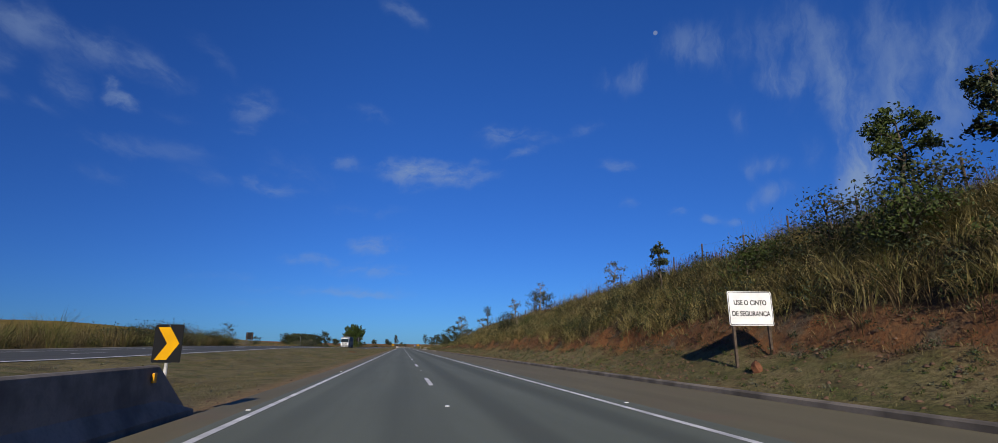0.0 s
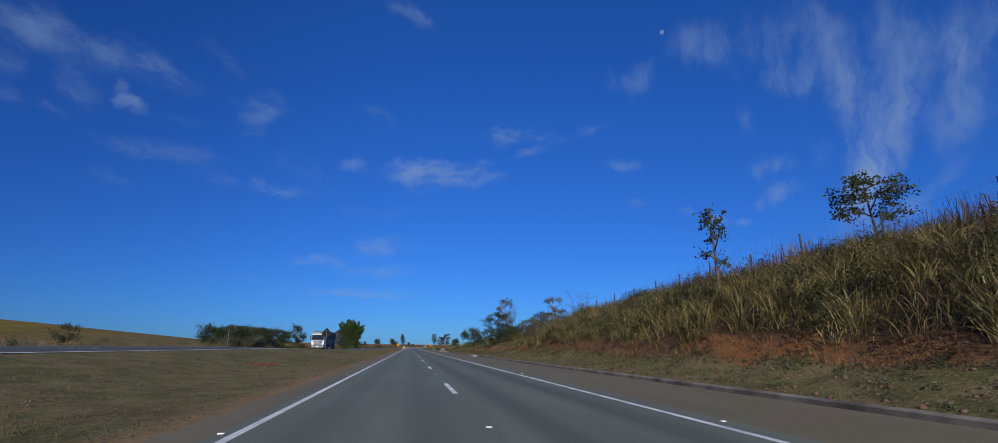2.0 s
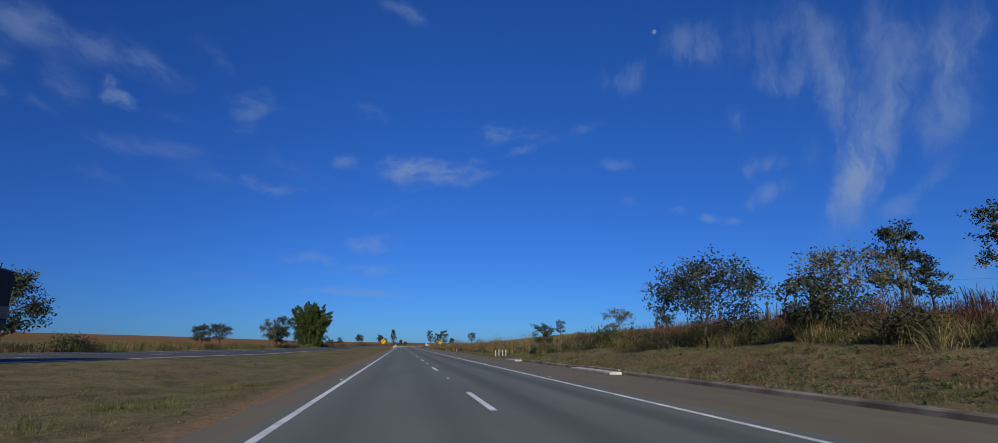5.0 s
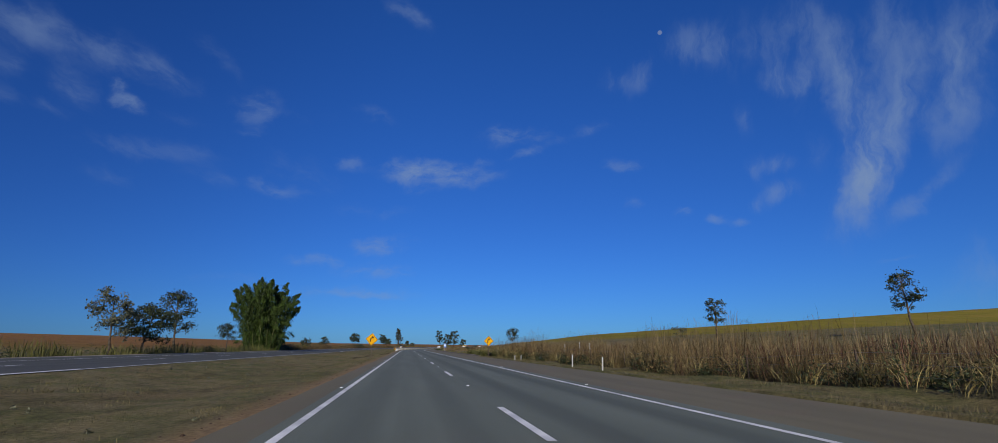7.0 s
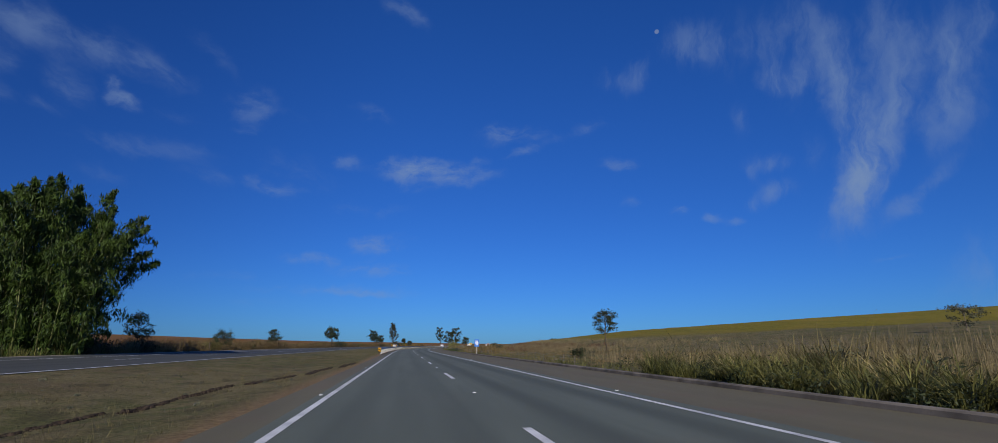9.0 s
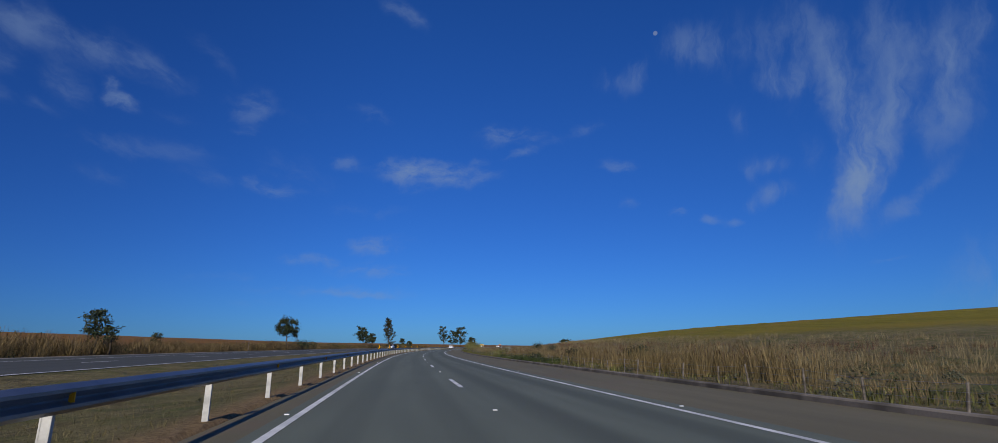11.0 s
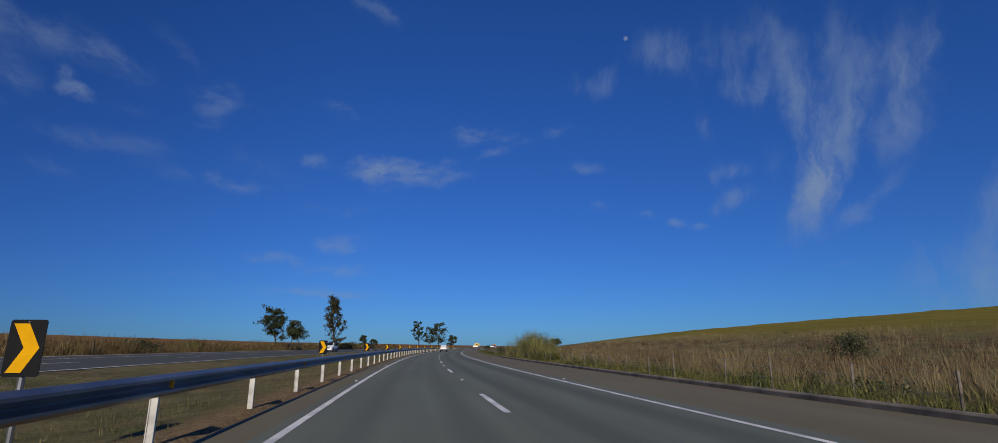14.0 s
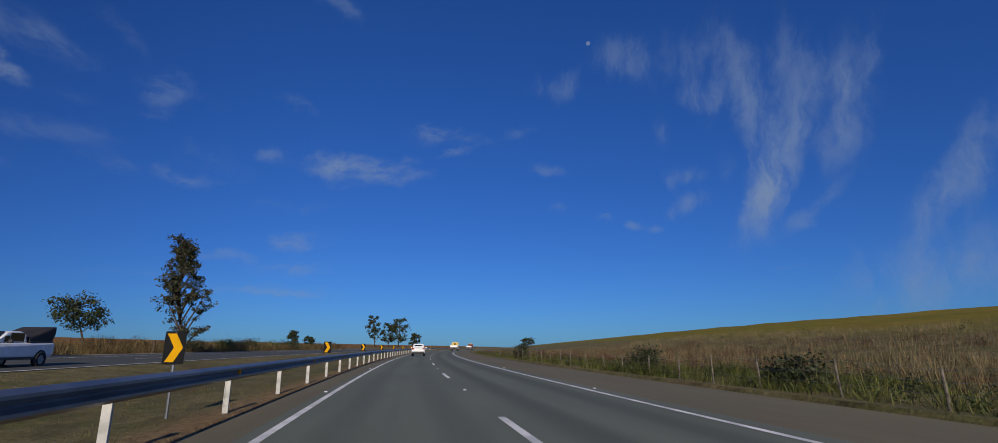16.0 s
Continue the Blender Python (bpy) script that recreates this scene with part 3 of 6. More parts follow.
L_WEED = leaf_material("weeds_dry_brown", (0.065, 0.047, 0.02), (0.36, 0.255, 0.115), 0.75, 0.25)
M_BARK = plain("bark_grey_brown", (0.11, 0.085, 0.06), 0.95, 0, 0.3, 2.5, 14, 0.2, 0.6)
M_BARK_PALE = plain("bark_pale", (0.26, 0.21, 0.16), 0.9, 0, 0.3, 2.5, 14, 0.2, 0.5)
M_CULM = plain("bamboo_culm", (0.14, 0.15, 0.05), 0.6, 0, 0.25, 1.5, 14)
M_POSTWOOD = plain("weathered_wood", (0.095, 0.07, 0.052), 0.95, 0, 0.3, 5, 40, 0.2, 0.6)
M_POSTGREY = plain("weathered_grey_wood", (0.17, 0.145, 0.12), 0.95, 0, 0.3, 5, 40, 0.2, 0.6)
M_POSTWHITE = plain("white_painted_post", (0.50, 0.49, 0.46), 0.75, 0, 0.16, 4, 40)
M_STEEL = plain("galvanised_steel", (0.22, 0.23, 0.245), 0.42, 0.75, 0.14, 1.1, 30, 0.5, 0.1)
M_SIGN_STEEL = plain("sign_back_grey", (0.014, 0.015, 0.017), 0.8, 0.0, 0.12, 3, 40, 0.15)
M_POLE = plain("rusty_brown_pole", (0.15, 0.10, 0.085), 0.75, 0.2, 0.25, 3, 30)
M_SIGNWHITE = plain("sign_white", (0.80, 0.80, 0.79), 0.45, 0, 0.05, 2, 50)
M_BLACK = plain("sign_black", (0.010, 0.0105, 0.012), 0.8, 0, 0.15, 3, 50, 0.15)
M_YELLOW = plain("sign_yellow", (0.64, 0.32, 0.003), 0.75, 0, 0.06, 3, 60, 0.15)
M_BLUE = plain("sign_blue", (0.02, 0.16, 0.55), 0.45, 0, 0.08, 3, 60)
M_AMBER = plain("amber_reflector", (0.75, 0.33, 0.01), 0.25, 0, 0.1, 8, 60)
M_CAR = plain("car_paint_white", (0.78, 0.78, 0.78), 0.25, 0, 0.03, 2, 60, 0.5, 0.01)
M_CAB = plain("truck_cab_silver", (0.40, 0.41, 0.42), 0.3, 0.3, 0.08, 2, 60)
M_TRIM = plain("black_plastic", (0.02, 0.02, 0.022), 0.55, 0, 0.15, 5, 60)
M_TYRE = plain("tyre_rubber", (0.015, 0.015, 0.016), 0.85, 0, 0.2, 6, 40)
M_RIM = plain("alloy_grey", (0.35, 0.36, 0.37), 0.4, 0.8, 0.1, 6, 40)
M_GLASS = plain("dark_window_glass", (0.012, 0.016, 0.02), 0.06, 0, 0.05, 2, 50, 0.8, 0.0)
M_LAMP_RED = plain("red_lamp_glass", (0.35, 0.012, 0.01), 0.2, 0, 0.1, 8, 60)
M_LAMP_CLEAR = plain("clear_lamp_glass", (0.7, 0.7, 0.68), 0.15, 0, 0.05, 8, 60)
M_BOARD = plain("dusty_beige_board", (0.20, 0.165, 0.125), 0.8, 0, 0.25, 1, 20)
M_TARP = plain("dark_tarpaulin", (0.022, 0.018, 0.017), 0.7, 0, 0.25, 0.8, 20)
M_TRUCK_YELLOW = plain("truck_yellow", (0.62, 0.42, 0.06), 0.45, 0, 0.12, 1.5, 40)
M_TRUCK_RED = plain("truck_red_brown", (0.20, 0.05, 0.035), 0.55, 0, 0.15, 1.5, 40)
M_TRUCK_GREY = plain("bumper_grey", (0.12, 0.12, 0.125), 0.5, 0, 0.15, 3, 40)
M_SOIL = plain("dull_brown_soil", (0.135, 0.08, 0.05), 0.95, 0, 0.3, 4, 30, 0.2, 0.6)
M_MUD = plain("dark_bare_soil", (0.05, 0.034, 0.022), 0.95, 0, 0.3, 4, 30, 0.2, 0.6)
M_CLAY = plain("red_clay", (0.16, 0.068, 0.036), 0.95, 0, 0.25, 4, 30, 0.2, 0.6)


# ---- fast meshes ----
def quads_object(name, verts, quads, material, parent=None):
    """A mesh from arrays of points and of four-cornered faces."""
    me = bpy.data.meshes.new(name)
    me.vertices.add(len(verts))
    me.vertices.foreach_set("co", np.asarray(verts, np.float32).ravel())
    me.loops.add(quads.size)
    me.loops.foreach_set("vertex_index", quads.astype(np.int32).ravel())
    me.polygons.add(len(quads))
    me.polygons.foreach_set("loop_start", np.arange(0, quads.size, 4, dtype=np.int32))
    me.materials.append(material)
    me.update(calc_edges=True)
    ob = new(name, me)
    ob.parent = parent
    return ob


def unit(v):
    return v / np.maximum(np.linalg.norm(v, axis=1, keepdims=True), 1e-6)


def leaves(rng, centres, size, aspect=0.45, droop=0.3):
    """Diamond leaves at the centres, turned at random."""
    n = len(centres)
    normal = unit(rng.normal(size=(n, 3)) + np.array((0, 0, 0.9)))
    along = unit(np.cross(normal, rng.normal(size=(n, 3))) - np.array((0, 0, droop)))
    side = unit(np.cross(along, normal))
    ln = size * rng.uniform(0.6, 1.3, (n, 1))
    a, b = along * ln / 2, side * ln * aspect / 2
    verts = np.stack((centres - a, centres + b + a * 0.1, centres + a, centres - b + a * 0.1), 1).reshape(-1, 3)
    return verts, np.arange(n * 4).reshape(n, 4)


def blades(rng, bases, height, width, bend=0.5, lean=0.25, joints=3, ang=None):
    """Arching grass blades standing on the bases, of one to three quads each, the tips drooping."""
    n = len(bases)
    ang = rng.uniform(0, math.tau, n) if ang is None else ang
    out = np.stack((np.cos(ang), np.sin(ang), np.zeros(n)), 1)
    side = np.stack((-np.sin(ang), np.cos(ang), np.zeros(n)), 1)
    side = unit(side + out * rng.uniform(-0.9, 0.9, (n, 1)))
    h = height[:, None] * rng.uniform(0.45, 1.15, (n, 1))
    k = rng.uniform(0.1, 1.0, (n, 1)) * bend
    up = np.array((0, 0, 1.0))
    p1 = bases + (up * 0.48 + out * lean * k * 0.6) * h
    p2 = bases + (up * (0.85 - 0.1 * k) + out * (lean + 0.2) * k * 1.1) * h
    tip = bases + (up * (1.0 - 0.55 * k) + out * (lean + 0.75) * k) * h
    w = width[:, None] * rng.uniform(0.6, 1.3, (n, 1)) / 2
    if joints == 1:
        verts = np.stack((bases - side * w, bases + side * w, tip + side * w * 0.2, tip - side * w * 0.2), 1).reshape(-1, 3)
        return verts, np.arange(n * 4).reshape(n, 4)
    if joints == 2:
        verts = np.stack((bases - side * w, bases + side * w, p2 + side * w * 0.8, p2 - side * w * 0.8, tip + side * w * 0.12, tip - side * w * 0.12), 1).reshape(-1, 3)
        i = np.arange(n)[:, None] * 6
        return verts, np.concatenate((i + np.array((0, 1, 2, 3)), i + np.array((3, 2, 4, 5))))
    verts = np.stack((bases - side * w * 0.7, bases + side * w * 0.7, p1 + side * w, p1 - side * w, p2 + side * w * 0.7, p2 - side * w * 0.7, tip + side * w * 0.12, tip - side * w * 0.12), 1).reshape(-1, 3)
    i = np.arange(n)[:, None] * 8
    quads = np.concatenate((i + np.array((0, 1, 2, 3)), i + np.array((3, 2, 4, 5)), i + np.array((5, 4, 6, 7))))
    return verts, quads


def arching(rng, bases, length, width, droop, ang, parts=4):
    """Blades that rise from a tussock, bow outwards and hang over."""
    n = len(bases)
    out = np.stack((np.cos(ang), np.sin(ang), np.zeros(n)), 1)
    side = np.stack((-np.sin(ang), np.cos(ang), np.zeros(n)), 1)
    side = unit(side + out * rng.uniform(-0.6, 0.6, (n, 1)) + np.array((0, 0, 0.3)) * rng.normal(size=(n, 1)))
    start = rng.uniform(0.02, 0.55, (n, 1))
    turn = droop * rng.uniform(0.35, 1.15, (n, 1))
    step = length[:, None] * rng.uniform(0.5, 1.15, (n, 1)) / parts
    w = width * rng.uniform(0.6, 1.3, (n, 1)) / 2
    at, rows = bases.copy(), []
    for i in range(parts + 1):
        k = w * (0.75, 1.0, 0.9, 0.6, 0.1)[min(4, i * 4 // parts)]
        rows += [at - side * k, at + side * k]
        a = start + turn * ((i + 0.5) / parts) ** 1.3
        at = at + (np.cos(a) * np.array((0, 0, 1.0)) + np.sin(a) * out) * step
    verts = np.stack(rows, 1).reshape(-1, 3)
    i = np.arange(n)[:, None] * (2 * parts + 2)
    quads = np.concatenate([i + np.array((2 * j, 2 * j + 1, 2 * j + 3, 2 * j + 2)) for j in range(parts)])
    return verts, quads


def grass(name, material, label, s0, s1, u0, u1, per_m2, height, width, seed, bend=0.5, clump=0.0, keep=None, lean=0.25, joints=3):
    """A stand of grass on the ground between two lines along the road."""
    rng = np.random.default_rng(seed)
    n = int((s1 - s0) * (u1 - u0) * per_m2)
    s, u = rng.uniform(s0, s1, n), rng.uniform(u0, u1, n)
    ang = rng.uniform(0, math.tau, n)
    if clump:
        m = max(4, int((s1 - s0) * (u1 - u0) / (clump * clump)))
        cs, cu = rng.uniform(s0, s1, m), rng.uniform(u0, u1, m)
        pick = rng.integers(0, m, n)
        ds, du = rng.normal(0, clump * 0.24, n), rng.normal(0, clump * 0.24, n)
        s, u, ang = cs[pick] + ds, cu[pick] + du, np.arctan2(ds, du) + rng.normal(0, 0.6, n)
    ok = (s > s0) & (s < s1) & (u > u0 - 0.4) & (u < u1 + 0.4)
    if keep is not None:
        ok &= rng.uniform(0, 1, n) < keep(s, u)
    s, u, ang = s[ok], u[ok], ang[ok]
    x, y = plan(s, u)
    tall = height * (0.45 + 1.1 * value_noise(s / 1.7, u / 1.5, seed)) * (0.75 + 0.5 * value_noise(s / 9.0, u / 5.0, seed + 7))
    bases = np.stack((x, y, ground_z(s, u) - 0.03), 1)
    v, q = arching(rng, bases, tall, width, bend, ang) if joints == 4 else blades(rng, bases, tall, np.full(len(s), width), bend, lean, joints, ang)
    return tagged(quads_object(name, v, q, material), label, "grass", kind="stuff")


def weeds(name, material, label, s0, s1, u0, u1, clumps, height, per_clump, leaf, seed, keep=None):
    """Low leafy weeds: loose mounds of leaves on the ground."""
    rng = np.random.default_rng(seed)
    s, u = rng.uniform(s0, s1, clumps), rng.uniform(u0, u1, clumps)
    if keep is not None:
        ok = rng.uniform(0, 1, clumps) < keep(s, u)
        s, u = s[ok], u[ok]
    x, y = plan(s, u)
    z = ground_z(s, u)
    size = height * rng.uniform(0.5, 1.3, len(s))
    pick = rng.integers(0, len(s), len(s) * per_clump)
    d = unit(rng.normal(0, 1, (len(pick), 3))) * rng.uniform(0.1, 1, (len(pick), 1)) ** 0.5
    d[:, 2] = np.abs(d[:, 2]) * 1.2
    c = np.stack((x, y, z), 1)[pick] + d * size[pick][:, None] * np.array((0.75, 0.75, 0.85))
    v, q = leaves(rng, c, leaf, 0.4, 0.0)
    return tagged(quads_object(name, v, q, material), label, "weeds", kind="stuff")


def clods(seed, count, s0, s1, u0, u1, size, material, label):
    """Loose lumps of soil and stone lying on the ground."""
    rng = np.random.default_rng(seed)
    s, u = rng.uniform(s0, s1, count), rng.uniform(u0, u1, count)
    x, y = plan(s, u)
    c = np.stack((x, y, ground_z(s, u)), 1)
    r = size * rng.uniform(0.3, 1.0, (count, 1)) ** 2 + 0.01
    ring = []
    for k in range(4):
        a = rng.uniform(0, 0.5, count) + k * math.pi / 2
        ring.append(c + np.stack((np.cos(a), np.sin(a), np.zeros(count)), 1) * r * rng.uniform(0.8, 1.3, (count, 1)))
    top = [c + (q - c) * 0.5 + np.array((0, 0, 1.0)) * r * rng.uniform(0.5, 0.9, (count, 1)) for q in ring]
    verts = np.stack(ring + top, 1).reshape(-1, 3)
    i = np.arange(count)[:, None] * 8
    faces = [i + np.array(f) for f in ((0, 1, 5, 4), (1, 2, 6, 5), (2, 3, 7, 6), (3, 0, 4, 7), (4, 5, 6, 7))]
    return tagged(quads_object("soil_clods", verts, np.concatenate(faces), material), label, "soil", kind="stuff")


# ---- trees ----
def limb(bm, points, r0, r1, sides=6):
    """A bent tapering branch through the points."""
    rings = []
    for i, p in enumerate(points):
        a = points[max(i - 1, 0)]
        b = points[min(i + 1, len(points) - 1)]
        turn = (Vector(b) - Vector(a)).to_track_quat("Z", "Y").to_matrix()
        r = r0 + (r1 - r0) * i / (len(points) - 1)
        rings.append([bm.verts.new(Vector(p) + turn @ Vector((math.cos(k * math.tau / sides) * r, math.sin(k * math.tau / sides) * r, 0))) for k in range(sides)])
    for lo, hi in zip(rings, rings[1:]):
        for k in range(sides):
            j = (k + 1) % sides
            bm.faces.new((lo[k], lo[j], hi[j], hi[k]))
    bm.faces.new(rings[0][::-1])
    bm.faces.new(rings[-1])


def tree(at, height, wide, stem, seed, label, foliage=None, bark=None, count=2600, leaf=0.2, limbs=7, twigs=5, puff=0.5, flat=1.0, name="tree", category="tree", group="", bare=0.0, stems=1, spire=0.0):
    """A tree: a bent trunk that forks into limbs, twigs and loose puffs of leaves. at: world x, y, z of its foot."""
    rng = np.random.default_rng(seed)
    root = new(name)
    root.matrix_basis = pose(float(at[0]), float(at[1]), float(at[2]) - 0.05)
    tagged(root, label, category, group)
    bm = bmesh.new()
    tips = []
    thick = (0.018 * height + 0.02) * (0.4 if name == "bare_shrub" else 1.0)
    for j in range(stems):
        foot = np.array((0.0, 0.0, 0.0)) if stems == 1 else np.append(rng.normal(0, wide * 0.06, 2), 0)
        lean = rng.normal(0, 0.07 + 0.12 * (stems > 1), 2) * height
        top = np.array((lean[0], lean[1], height * 0.86))
        knee = np.append(lean * 0.25 + rng.normal(0, 0.03 * height, 2), stem * 0.6)
        trunk = [foot, foot + knee, foot * 0.5 + np.append(lean * 0.6, max(stem, height * 0.5)), top]
        limb(bm, [tuple(p) for p in trunk], thick, thick * 0.25, 7)
        for i in range(limbs):
            f = (i + rng.uniform(0.1, 0.9)) / limbs
            z0 = stem * 0.75 + (height * 0.86 - stem * 0.75) * f
            start = np.array((np.interp(z0, [p[2] for p in trunk], [p[0] for p in trunk]), np.interp(z0, [p[2] for p in trunk], [p[1] for p in trunk]), z0))
            ang = i * 2.4 + rng.uniform(-0.5, 0.5)
            reach = wide / 2 * (math.sin(math.pi * min(0.95, 0.3 + 0.55 * f)) ** flat) * rng.uniform(0.55, 0.9) * (1.0 - spire * f)
            rise = (height * 0.97 - z0) * rng.uniform(0.0, 0.35 + 0.45 * f)
            end = start + np.array((math.cos(ang) * reach, math.sin(ang) * reach, rise))
            mid = (start + end) / 2 + np.append(rng.normal(0, 0.08 * reach, 2), 0.14 * reach)
            limb(bm, [tuple(start), tuple(mid), tuple(end)], thick * 0.42, thick * 0.12, 5)
            tips += [end, mid, start + (mid - start) * 0.5 if f > 0.4 else mid]
            for _ in range(twigs):
                q = mid + (end - mid) * rng.uniform(0.1, 1.0)
                e = q + rng.normal(0, 1, 3) * np.array((1, 1, 0.7)) * (0.07 * wide + 0.1)
                e[2] = min(e[2], height)
                limb(bm, [tuple(q), tuple((q + e) / 2 + rng.normal(0, 0.03 * wide, 3)), tuple(e)], thick * 0.12, thick * 0.05, 3)
                tips.append(e)
                tips.append((q + e) / 2)
    known = np.array(tips)
    for _ in range(min(80, count // 60)):
        if spire:
            break
        d = rng.normal(0, 1, 3)
        d *= rng.uniform(0.35, 1.0) ** 0.5 / np.linalg.norm(d)
        e = top * (0.55, 0.55, 0) + (0, 0, (stem * 0.8 + height) / 2) + d * np.array((wide * 0.43, wide * 0.43, (height - stem * 0.8) * 0.44))
        q = known[np.argmin(((known - e) ** 2).sum(1))]
        limb(bm, [tuple(q), tuple(e)], thick * 0.1, thick * 0.04, 3)
        tips += [e, e * 0.7 + q * 0.3]
    part("trunk", bm, bark or M_BARK, root, smooth=True)
    tips.append(top)
    tips = np.array(tips)
    tips = tips[rng.uniform(0, 1, len(tips)) >= bare]
    if count:
        count = int(count * 1.0)
        pick = rng.integers(0, len(tips), count)
        reach = puff * rng.uniform(0.5, 1.2, len(tips))[pick][:, None]
        c = tips[pick] + unit(rng.normal(0, 1, (count, 3))) * rng.uniform(0, 1, (count, 1)) ** 0.4 * reach * np.array((1.0, 1.0, 0.72))
        v, q = leaves(rng, c, leaf * 1.15, 0.5)
        quads_object("crown", v, q, foliage or L_TREE, root)
    return root


def shrub(at, height, wide, seed, label, foliage=None, count=900, leaf=0.14, category="shrub", group=""):
    return tree(at, height, wide, height * 0.12, seed, label, foliage, None, count, leaf, 6, 4, wide * 0.28, 0.5, "shrub", category, group, 0.0, 3)


def foot(s, u):
    x, y = plan(s, u)
    return float(x), float(y), float(ground_z(np.array([float(s)]), np.array([float(u)]))[0])


def world_foot(x, y):
    """The ground below world x, y."""
    k = np.arange(S_MIN, S_MAX + 1)
    i = int(np.argmin((_line[:, 0] - x) ** 2 + (_line[:, 1] - y) ** 2))
    a = _line[i, 2]
    u = (x - _line[i, 0]) * math.cos(a) - (y - _line[i, 1]) * math.sin(a)
    return float(x), float(y), float(ground_z(np.array([float(k[i])]), np.array([u]))[0])


def bamboo(at, height, radius, seed):
    """A clump of upright culms, each dressed as a feathery plume, with drooping sprays round its skirt."""
    rng = np.random.default_rng(seed)
    root = new("bamboo_clump")
    root.matrix_basis = pose(at[0], at[1], at[2] - 0.05)
    tagged(root, "huge dense green bamboo clump beside the opposite carriageway", "bamboo")
    bm = bmesh.new()
    spots, sizes = [], []
    for i in range(52):
        r = math.sqrt((i + 0.5) / 52)
        ang = i * 2.39996 + rng.uniform(-0.3, 0.3)
        out = np.array((math.cos(ang), math.sin(ang), 0))
        base = out * r * radius * 0.46
        h = height * rng.uniform(0.80, 1.06) * (1.0 - 0.34 * r ** 2)
        lean = out * radius * 0.60 * r * rng.uniform(0.7, 1.15) + np.append(rng.normal(0, 0.4, 2), 0)
        pts = [base, base + lean * 0.15 + (0, 0, h * 0.36), base + lean * 0.42 + (0, 0, h * 0.70), base + lean * 0.78 + (0, 0, h * 0.93), base + lean * 1.08 + (0, 0, h)]
        limb(bm, [tuple(p) for p in pts], 0.06, 0.012, 5)
        for f in np.linspace(0.02, 1.0, 34):
            j = min(3, int(f * 4))
            p = pts[j] + (pts[j + 1] - pts[j]) * (f * 4 - j)
            girth = (0.10 + 0.62 * math.sin(math.pi * min(1, 0.10 + 0.84 * f))) * rng.uniform(0.5, 1.1) * min(1.0, 2.6 * (1.02 - f) + 0.22)
            for _ in range(2):
                a2 = rng.uniform(0, math.tau)
                spots.append(p + np.array((math.cos(a2), math.sin(a2), rng.uniform(-0.4, 0.2))) * girth)
                sizes.append((0.22 + 0.14 * rng.uniform()) * min(1.0, 2.2 * (1.03 - f) + 0.35))
    for i in range(46):
        ang, f = rng.uniform(0, math.tau), rng.uniform(0.12, 0.72)
        r0 = radius * rng.uniform(0.70, 0.86) * (0.72 + 0.45 * f)
        tip = rng.uniform(0.6, 1.3)
        for g in np.linspace(0, 1, 6):
            spots.append(np.array((math.cos(ang) * (r0 + tip * g), math.sin(ang) * (r0 + tip * g), f * height + 0.5 * tip * (g - 1.5 * g * g))))
            sizes.append(0.30 - 0.18 * g)
    part("bamboo_stem", bm, M_CULM, root, "green-yellow bamboo culms", True)
    c, size = np.array(spots), np.array(sizes)
    n = 74000
    pick = rng.integers(0, len(c), n)
    d = rng.normal(0, 1, (n, 3)) * size[pick][:, None] * np.array((0.75, 0.75, 1.0))
    v, q = leaves(rng, c[pick] + d, 0.50, 0.18, 1.5)
    v[:, 2] = np.maximum(v[:, 2], 0.02)
    quads_object("crown", v, q, L_BAMBOO, root)
    return root


# ---- signs ----
def outline_panel(name, points, thick, z_front, material, parent, label="", m=None):
    """A flat plate from its outline in x, z; its face looks towards -y."""
    bm = bmesh.new()
    a = [bm.verts.new((x, z_front, z)) for x, z in points]
    b = [bm.verts.new((x, z_front + thick, z)) for x, z in points]
    bm.faces.new(a)
    bm.faces.new(b[::-1])
    for i in range(len(a)):
        j = (i + 1) % len(a)
        bm.faces.new((a[i], b[i], b[j], a[j]))
    ob = part(name, bm, material, parent, label)
    if m is not None:
        ob.matrix_basis = m
    return ob


def rounded(w, h, r, steps=4):
    pts = []
    for cx, cz, a0 in ((w / 2 - r, h / 2 - r, 0), (-w / 2 + r, h / 2 - r, 90), (-w / 2 + r, -h / 2 + r, 180), (w / 2 - r, -h / 2 + r, 270)):
        for k in range(steps + 1):
            a = radians(a0 + 90 * k / steps)
            pts.append((cx + math.cos(a) * r, cz + math.sin(a) * r))
    return pts


def ring_panel(name, outer, inner, y, thick, material, parent):
    bm = bmesh.new()
    n = len(outer)
    vo = [bm.verts.new((x, y, z)) for x, z in outer]
    vi = [bm.verts.new((x, y, z)) for x, z in inner]
    for i in range(n):
        j = (i + 1) % n
        bm.faces.new((vo[i], vo[j], vi[j], vi[i]))
    return part(name, bm, material, parent)


def moved(points, dx, dz, turn=0.0):
    c, s = math.cos(radians(turn)), math.sin(radians(turn))
    return [(x * c - z * s + dx, x * s + z * c + dz) for x, z in points]


def lettering(text, size, parent, at, material):
    """Words as a flat mesh with the built-in font."""
    cu = bpy.data.curves.new("words", "FONT")
    cu.body, cu.size, cu.align_x, cu.align_y, cu.extrude = text, size, "CENTER", "CENTER", 0.002
    cu.offset = 0.022 * size
    holder = bpy.data.objects.new("words", cu)
    scene.collection.objects.link(holder)
    me = bpy.data.meshes.new_from_object(holder.evaluated_get(bpy.context.evaluated_depsgraph_get()))
    bpy.data.objects.remove(holder)
    me.materials.clear()
    me.materials.append(material)
    ob = new("lettering", me)
    ob.parent = parent
    ob.matrix_basis = pose(*at, 90, 0, 0)
    ob.scale.y = 1.18
    return ob


